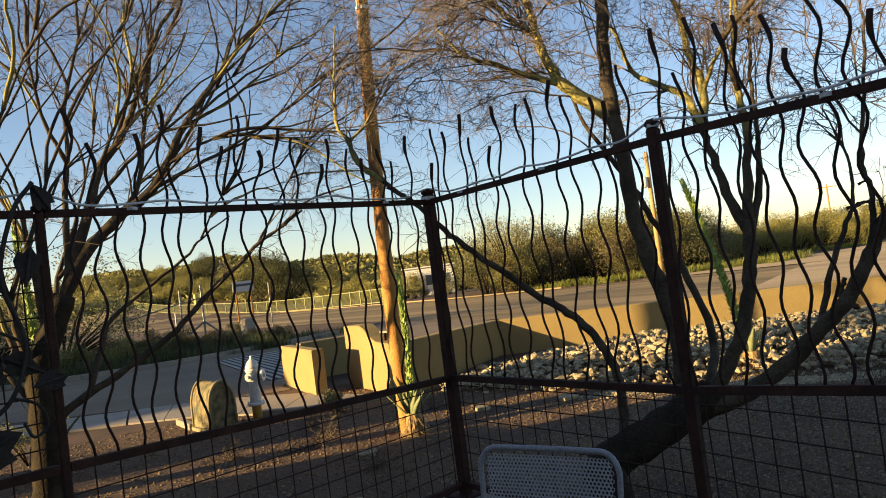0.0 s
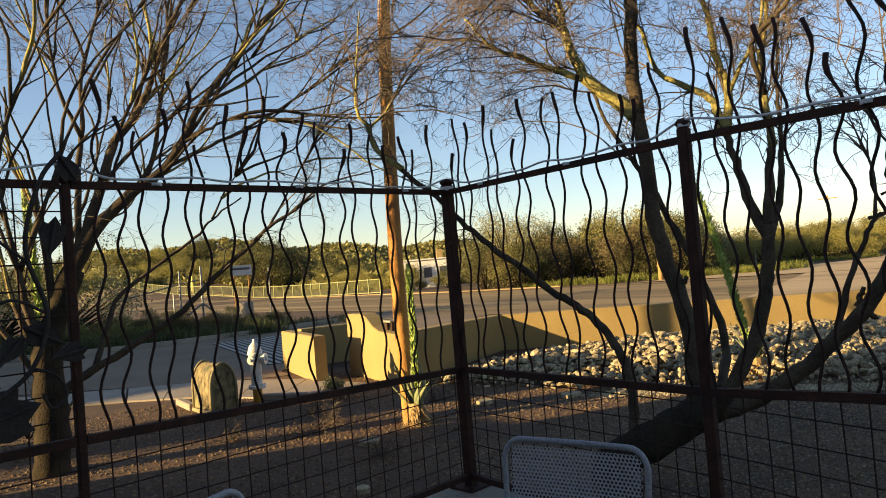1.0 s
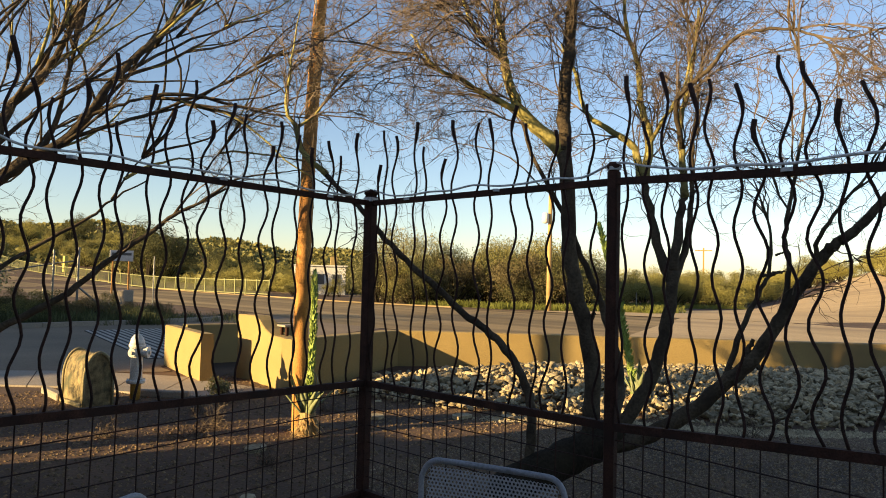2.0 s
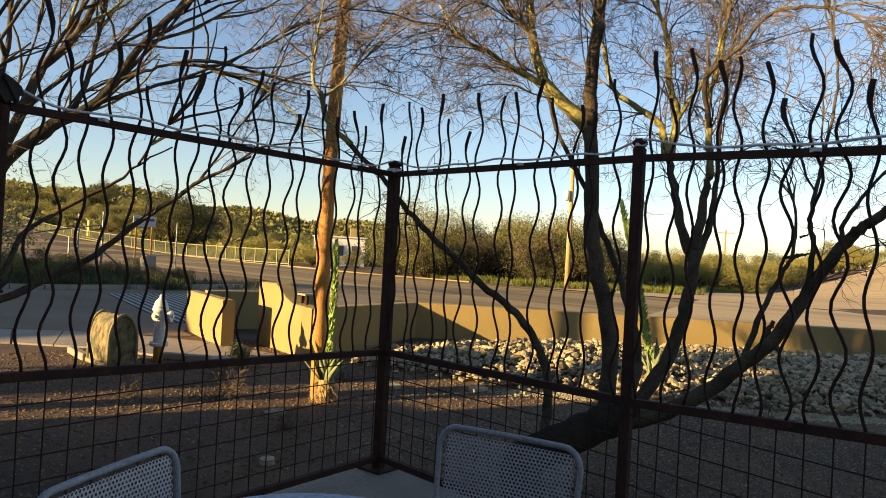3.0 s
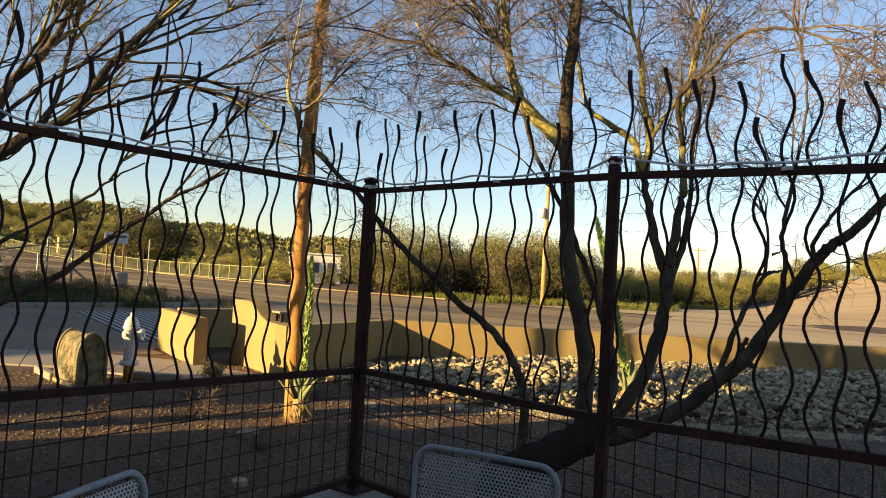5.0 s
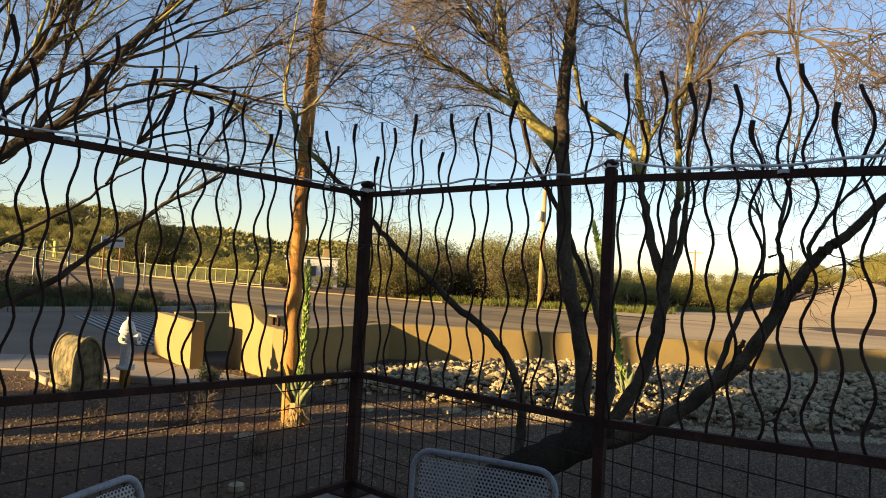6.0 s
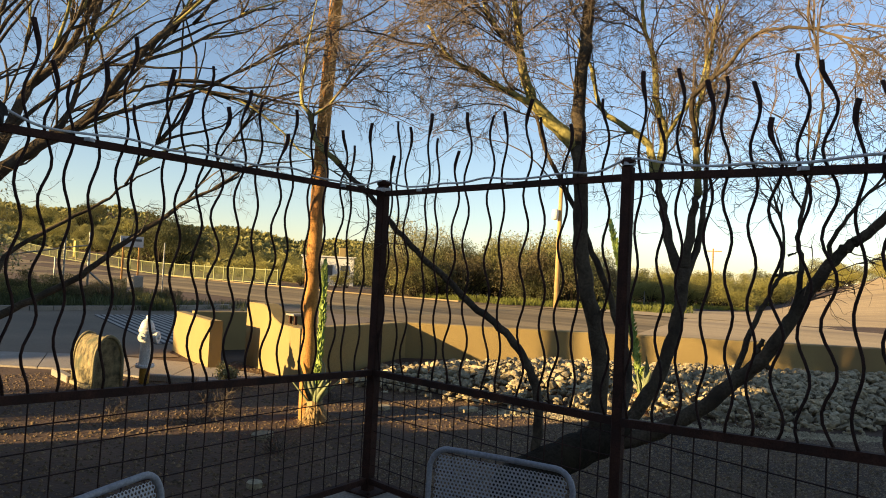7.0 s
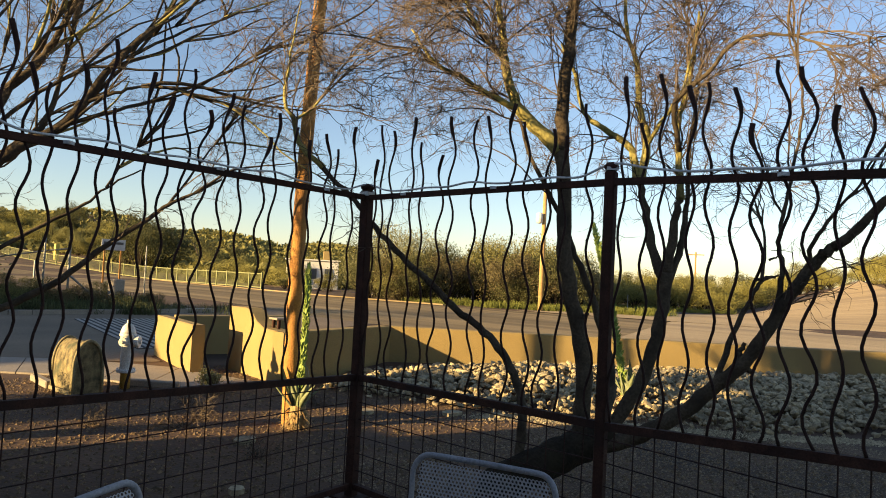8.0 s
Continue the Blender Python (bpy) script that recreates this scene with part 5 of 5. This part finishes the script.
for p, q in zip(line, line[1:]):
    n = max(1, round((q - p).length / 2.4))
    for i in range(n):
        a, c = p.lerp(q, i / n), p.lerp(q, (i + 1) / n)
        za, zc = Vector((0, 0, rise(a.x, a.y))), Vector((0, 0, rise(c.x, c.y)))
        part("post", Build().box((a.x, a.y, za.z + 0.6), (0.09, 0.09, 1.25)), M_FENCE, rf)
        for h in (0.12, 1.12):
            part("rail", rail_box(Build(), a + za + Vector((0, 0, h)), c + zc + Vector((0, 0, h)), 0.045, 0.06), M_FENCE, rf)
        for j in range(1, 11):
            s = a.lerp(c, j / 11) + za.lerp(zc, j / 11)
            pick.tube([s + Vector((0, 0, 0.12)), s + Vector((0, 0, 1.12))], 0.020, 4)
tagged(part("picket_run", pick, M_FENCE, rf), kind="stuff")

# ---- gate beside the driveway ----
gate = thing("gate_post", "squat grey concrete gate pillar beside the verge", "pillar", (6.7, 17.9, 0), 15)
part("pillar", Build().box((0, 0, 0.42), (0.38, 0.3, 0.9), chamfer=0.03), M_CONCRETE, gate)
tg = thing("pipe_gate", "galvanised steel pipe posts with diagonal braces", "gate", (5.6, 18.6, 0))
part("upright", Build().tube([(0, 0, -0.1), (0, 0, 2.1)], 0.035, 8), M_STEEL, tg)
part("upright", Build().tube([(-0.5, 0.5, -0.1), (-0.5, 0.5, 2.0)], 0.03, 8), M_STEEL, tg)
part("brace", Build().tube([(0, 0, 0.95), (0.95, -0.5, 0.0)], 0.03, 8), M_STEEL, tg)
part("brace", Build().tube([(0, 0, 0.95), (-1.3, 0.2, 0.0)], 0.03, 8), M_STEEL, tg)
part("rail", Build().tube([(0, 0, 1.7), (-0.5, 0.5, 1.6), (-2.2, 1.4, 1.2)], 0.022, 8), M_STEEL, tg)
mk = thing("marker_post", "thin steel marker post on the verge", "post", (7.3, 17.4, 0))
part("post", Build().tube([(0, 0, -0.1), (0, 0, 1.9)], 0.022, 6), M_STEEL, mk)
for k, (px, d, h) in enumerate(((-0.87, 30, 1.3), (0.46, 47, 1.0))):
    x, y = toward(px, d)
    mk = thing("marker_post", "thin steel marker post on the verge", "post", (x, y, rise(x, y)))
    part("post", Build().tube([(0, 0, -0.1), (0, 0, h)], 0.03, 6), M_STEEL, mk)

# ---- billboard, house, poles ----
x, y = toward(-0.70, 52)
sg = thing("billboard", "small white roadside billboard with a dark band", "sign", (x, y, rise(x, y)), -14)
part("board", Build().box((0, 0, 2.55), (1.45, 0.08, 0.72), chamfer=0.01), M_SIGN, sg)
part("band", Build().box((0.0, -0.045, 2.66), (1.2, 0.012, 0.16)), M_DARK, sg, "dark illegible lettering")
for s in (-0.5, 0.5):
    part("post", Build().box((s, 0.06, 1.1), (0.1, 0.1, 2.3)), M_POLE, sg)

x, y = toward(-0.255, 64)
house = thing("house", "white flat-roofed house among bushes", "house", (x, y, rise(x, y) - 0.2), -38)
part("wall", Build().box((0, 0, 1.3), (4.4, 3.6, 2.6), chamfer=0.03), M_WHITE, house)
part("roof", Build().box((0, 0, 2.66), (4.7, 3.9, 0.12), chamfer=0.02), M_WHITE, house)
part("chimney", Build().box((1.2, 0.6, 3.1), (0.6, 0.6, 0.9), chamfer=0.03), M_STUCCO, house, "tan stucco chimney")
for wx in (-1.4, 0.0, 1.4):
    w = part("window", Build().box((wx, -1.81, 1.5), (0.7, 0.05, 0.9)), M_DARK, house, "dark window")
    part("sill", Build().box((wx, -1.85, 1.02), (0.85, 0.12, 0.07)), M_WHITE, w)
part("window", Build().box((-2.21, 0.2, 1.5), (0.05, 0.8, 0.9)), M_DARK, house, "dark window")

x, y = toward(0.262, 36.6)
fp = thing("street_pole", "pale wooden utility pole with a transformer can across the road", "utility pole", (x, y, rise(x, y)))
part("shaft", Build().tube([(0, 0, -0.2), (0, 0, 3), (0.02, 0, 6.2)], [0.13, 0.115, 0.095], 12), M_PALEPOLE, fp, smooth=True)
part("transformer", Build().lathe([(0.05, 4.45), (0.17, 4.5), (0.17, 4.95), (0.08, 5.0)], 14, (-0.28, 0.1, 0)), M_WHITE, fp, "pale transformer can", smooth=True)
part("bracket", Build().box((-0.1, 0.04, 4.75), (0.3, 0.06, 0.06)), M_STEEL, fp)
x, y = toward(0.612, 170)
fp = thing("distant_pole", "distant wooden power pole with a crossarm", "utility pole", (x, y, rise(x, y)))
part("shaft", Build().tube([(0, 0, -0.2), (0, 0, 10.5)], 0.17, 8), M_POLE, fp)
part("crossarm", Build().box((0, 0, 9.9), (0.2, 3.6, 0.2), rz=20), M_POLE, fp)

# ---- a parked car and a marker behind the roadside fence ----
M_CARPAINT = material("white_car_paint", (0.72, 0.72, 0.71), (0.78, 0.78, 0.77), scale=1, fine=20, rough=0.3, bump=0)
M_TYRE = material("black_rubber", (0.02, 0.02, 0.02), (0.03, 0.03, 0.03), scale=4, fine=40, rough=0.9, bump=0)
M_YELLOW = material("yellow_sign_paint", (0.55, 0.42, 0.06), (0.62, 0.48, 0.08), scale=2, fine=30, rough=0.6, bump=0)
x, y = toward(-0.578, 98)
car = thing("parked_car", "white car parked behind the roadside fence", "car", (x, y, rise(x, y)), 60)
body = [(-2.1, 0.35), (-2.15, 0.75), (-1.9, 0.9), (-1.2, 0.95), (-0.7, 1.4), (0.7, 1.45), (1.5, 0.98), (2.1, 0.85), (2.15, 0.4)]
cb = Build().add([(px, -0.82, pz) for px, pz in body] + [(px, 0.82, pz) for px, pz in body], [tuple(range(9)), tuple(reversed(range(9, 18)))] + [(i, i + 9, (i + 1) % 9 + 9, (i + 1) % 9) for i in range(9)])
part("body", cb, M_CARPAINT, car)
for sy in (-0.83, 0.83):
    part("side_window", Build().add([(-1.0, sy, 1.0), (-0.65, sy, 1.33), (0.62, sy, 1.36), (1.2, sy, 1.0)], [(0, 1, 2, 3)]), M_DARK, car)
    for sx in (-1.35, 1.35):
        w = part("wheel", Build().tube([(sx, sy - 0.1, 0.33), (sx, sy + 0.1, 0.33)], 0.33, 16), M_TYRE, car)
        part("rim", Build().tube([(sx, sy - 0.105, 0.33), (sx, sy + 0.105, 0.33)], 0.19, 12), M_STEEL, w)
x, y = toward(-0.825, 99)
ym = thing("marker_box", "yellow utility marker beside the roadside fence", "marker", (x, y, rise(x, y)), 20)
part("box", Build().box((0, 0, 1.0), (0.55, 0.4, 2.0), chamfer=0.05), M_YELLOW, ym)

# ---- perforated chairs ----
def chair(label, place, rz):
    """Backrest along x, the sitter faces -y; the foot of the chair at the origin."""
    c = thing("patio_chair", label, "chair", (*place, 0.004), rz, "patio chairs")
    w, h, z0 = 0.46, 0.42, 0.372
    step = 0.0125

    def bow(x, z):
        return Vector((x, 0.045 - 0.18 * x * x / 0.23 * 0.23 + 0.22 * (z - z0) ** 1.0 * 0.55, z))

    def sheet(width, depth, place_on):
        sb = Build()
        dz = step * 0.866
        rows = int(depth / dz)
        cols = int(width / step)
        index = {}

        def vert(u, v):
            key = (round(u * 20000), round(v * 20000))
            if key not in index:
                index[key] = len(sb.v)
                sb.v.append(tuple(place_on(u, v)))
            return index[key]
        for j in range(rows):
            for i in range(cols):
                u, v = -width / 2 + (i + 0.5 + 0.5 * (j % 2)) * step, (j + 0.5) * dz
                rim = [(u + step * 0.5774 * math.sin(k * math.pi / 3), v + step * 0.5774 * math.cos(k * math.pi / 3)) for k in range(6)]
                hole = [(u + step * 0.33 * math.sin(k * math.pi / 3), v + step * 0.33 * math.cos(k * math.pi / 3)) for k in range(6)]
                ri = [vert(*q) for q in rim]
                hi = [vert(*q) for q in hole]
                for k in range(6):
                    sb.f.append((ri[k], ri[(k + 1) % 6], hi[(k + 1) % 6], hi[k]))
        return sb

    def on_back(u, v):
        s = v / h
        top = max(0, s - 0.86) / 0.14
        return bow(u * (1 - 0.10 * top * top) * (0.94 + 0.06 * s), z0 + v)
    part("backrest", sheet(w - 0.03, h - 0.01, on_back), M_CHAIR, c, "perforated silver-grey steel backrest")
    rim = []
    k = 0.055
    for i in range(9):
        rim.append((-w / 2 * 0.94 - 0.002 * i, z0 + (h - k) * i / 8))
    for i in range(1, 7):
        a = math.pi / 2 * i / 6
        rim.append((-w / 2 + k - k * math.cos(a), z0 + h - k + k * math.sin(a)))
    for i in range(1, 8):
        rim.append((-w / 2 + k + (w - 2 * k) * i / 8, z0 + h))
    rim += [(-x, z) for x, z in reversed(rim[:15])]
    part("back_rim", Build().tube([bow(x, z) for x, z in rim], 0.009, 8), M_CHAIR_RIM, c, smooth=True)

    def on_seat(u, v):
        return Vector((u, 0.03 - v, 0.425 + 0.02 * math.cos(v * 6) - 0.02 * (1 - (u / 0.23) ** 2)))
    part("seat", sheet(0.46, 0.44, on_seat), M_CHAIR, c, "perforated silver-grey steel seat")
    part("seat_rim", Build().tube(smooth_path([(-0.235, 0.03, 0.44), (-0.24, -0.2, 0.43), (-0.23, -0.41, 0.42), (0, -0.43, 0.41), (0.23, -0.41, 0.42), (0.24, -0.2, 0.43), (0.235, 0.03, 0.44)], 4), 0.011, 8), M_CHAIR_RIM, c, smooth=True)
    for sx in (-1, 1):
        part("leg", Build().tube(smooth_path([(sx * 0.22, -0.38, 0.42), (sx * 0.24, -0.41, 0.2), (sx * 0.25, -0.43, 0.0)], 3), 0.012, 8), M_CHAIR_RIM, c, smooth=True)
        part("leg", Build().tube(smooth_path([(sx * 0.22, 0.05, 0.44), (sx * 0.24, 0.10, 0.2), (sx * 0.25, 0.13, 0.0)], 3), 0.012, 8), M_CHAIR_RIM, c, smooth=True)
    return c


chair("silver-grey perforated metal patio chair facing the table", (-1.336, -1.945), -76)
chair("silver-grey perforated metal patio chair beside the table, turned away", (-2.243, -1.633), 27)

# ---- table ----
tb = thing("patio_table", "round patio table with a faded blue top", "table", (-2.12, -2.07, 0.004))
part("tabletop", Build().lathe([(0.335, 0.690), (0.35, 0.70), (0.35, 0.715), (0.34, 0.725), (0.02, 0.727)], 48), M_TABLE, tb, smooth=False)
part("column", Build().lathe([(0.16, 0.0), (0.15, 0.02), (0.035, 0.05), (0.03, 0.68), (0.12, 0.70)], 20), M_RUST, tb, smooth=True)

# ---- cable laid along the top rails ----
cable = thing("cable", "pale cable tied along the fence's top rail", "cable")
cp = []
r = random.Random(31)
for a, c, z0, z1, n in ((END_L, POST_L, 1.80, 1.80, 9), (POST_L, CORNER, 1.80, 1.82, 12), (CORNER, POST_R, 1.82, 1.815, 10), (POST_R, END_R, 1.815, 1.70, 12)):
    for i in range(n):
        u = i / n
        p = a.lerp(c, u)
        cp.append(Vector((p.x - 0.012, p.y - 0.012, z0 + (z1 - z0) * u + 0.026 + (0.055 if i == 0 else 0.028 * abs(math.sin(i * 1.7)) * r.random()))))
part("wire_run", Build().tube(smooth_path(cp, 5), 0.0055, 6), M_CABLE, cable, smooth=True)
for k in range(3, len(cp), 4):
    p = cp[k]
    part("tie", Build().box((p.x + 0.01, p.y + 0.01, p.z - 0.022), (0.05, 0.05, 0.014), rz=40), M_CABLE, cable)


# ---- cut-iron leaves on the fence ----
def iron_leaf(place, size, rz, tilt):
    o = thing("iron_leaf", "dark cut-iron leaf ornament fixed to the fence", "ornament", place, rz, "iron leaves")
    ob = Build()
    outline = [(0, 0.62), (0.20, 0.36), (0.36, 0.42), (0.40, 0.05), (0.24, -0.30), (0.05, -0.62), (-0.05, -0.62), (-0.28, -0.28), (-0.42, 0.06), (-0.34, 0.40), (-0.18, 0.34)]
    m = Matrix.Rotation(radians(tilt), 4, "Y")
    vs = [m @ Vector((x * size, -0.004 + 0.25 * size * x * x, z * size)) for x, z in outline] + [m @ Vector((x * size, 0.004 + 0.25 * size * x * x, z * size)) for x, z in outline]
    n = len(outline)
    ob.add(vs, [tuple(reversed(range(n))), tuple(range(n, 2 * n))] + [(i, (i + 1) % n, (i + 1) % n + n, i + n) for i in range(n)])
    part("blade", ob, M_IRON, o)
    part("vein", Build().tube([m @ Vector((0, -0.010, 0.5 * size)), m @ Vector((0, -0.012, -0.75 * size))], 0.006, 6), M_IRON, o)


iron_leaf((-2.26, -0.27, 1.60), 0.12, 4, 12)
iron_leaf((-2.19, -0.27, 1.86), 0.10, 4, 150)
iron_leaf((-2.22, -0.28, 1.14), 0.10, 4, 80)
iron_leaf((-2.32, -0.28, 1.22), 0.12, 4, -60)
iron_leaf((-2.48, -0.30, 0.93), 0.24, 4, 75)
iron_leaf((-2.55, -0.30, 1.45), 0.13, 4, 30)

# ---- iron vine that carries the leaves ----
vine = thing("iron_vine", "dark iron vine with tendrils climbing the wire fence", "ornament")
for k, pts in enumerate((((-2.62, -0.31, 0.80), (-2.50, -0.31, 0.98), (-2.36, -0.30, 1.10), (-2.30, -0.30, 1.30), (-2.36, -0.30, 1.55), (-2.30, -0.30, 1.80), (-2.22, -0.29, 1.92)),
                         ((-2.36, -0.30, 1.10), (-2.28, -0.30, 1.06), (-2.25, -0.29, 0.98), (-2.30, -0.29, 0.94), (-2.33, -0.29, 1.0)),
                         ((-2.36, -0.30, 1.50), (-2.48, -0.31, 1.62), (-2.58, -0.32, 1.80), (-2.70, -0.33, 1.88)),
                         ((-2.30, -0.30, 1.30), (-2.42, -0.30, 1.36), (-2.55, -0.31, 1.30), (-2.62, -0.32, 1.38)))):
    part("stem", Build().tube(smooth_path(pts, 5), 0.009 if k == 0 else 0.006, 7), M_IRON, vine, smooth=True)
iron_leaf((-2.62, -0.32, 1.86), 0.10, 4, -20)
iron_leaf((-2.42, -0.30, 1.18), 0.10, 4, 40)


# ---- leafy shrubs in the yard ----
def leafy_shrub(place, size, mat, seed, label):
    rr = random.Random(seed)
    o = thing("leafy_shrub", label, "shrub", (*place, 0), group="yard shrubs")
    cb2, sb = Build(), Build()
    for i in range(7):
        w = rr.uniform(0, 6.28)
        c = (size * 0.5 * math.cos(w) * rr.random(), size * 0.5 * math.sin(w) * rr.random(), size * rr.uniform(0.3, 0.75))
        leaf_ball(cb2, rr, c, size * 0.33, 150, 0.016)
        sb.tube([(0, 0, -0.02), (c[0] * 0.5, c[1] * 0.5, c[2] * 0.6), c], [0.008, 0.005, 0.003], 5)
    tagged(part("crown", cb2, mat, o), kind="stuff")
    part("stem", sb, M_BARK, o)


leafy_shrub((-2.15, 4.35), 0.75, L_YELLOW, 301, "yellow-green flowering shrub behind the dark tree")
leafy_shrub((-2.75, 4.0), 0.65, L_SAGE, 302, "grey-green low shrub behind the dark tree")
leafy_shrub((-1.55, 4.9), 0.5, L_YELLOW, 303, "yellow-green flowering shrub behind the dark tree")
leafy_shrub((1.32, 3.68), 0.30, L_SAGE, 304, "small grey-green shrub before the stucco wall")
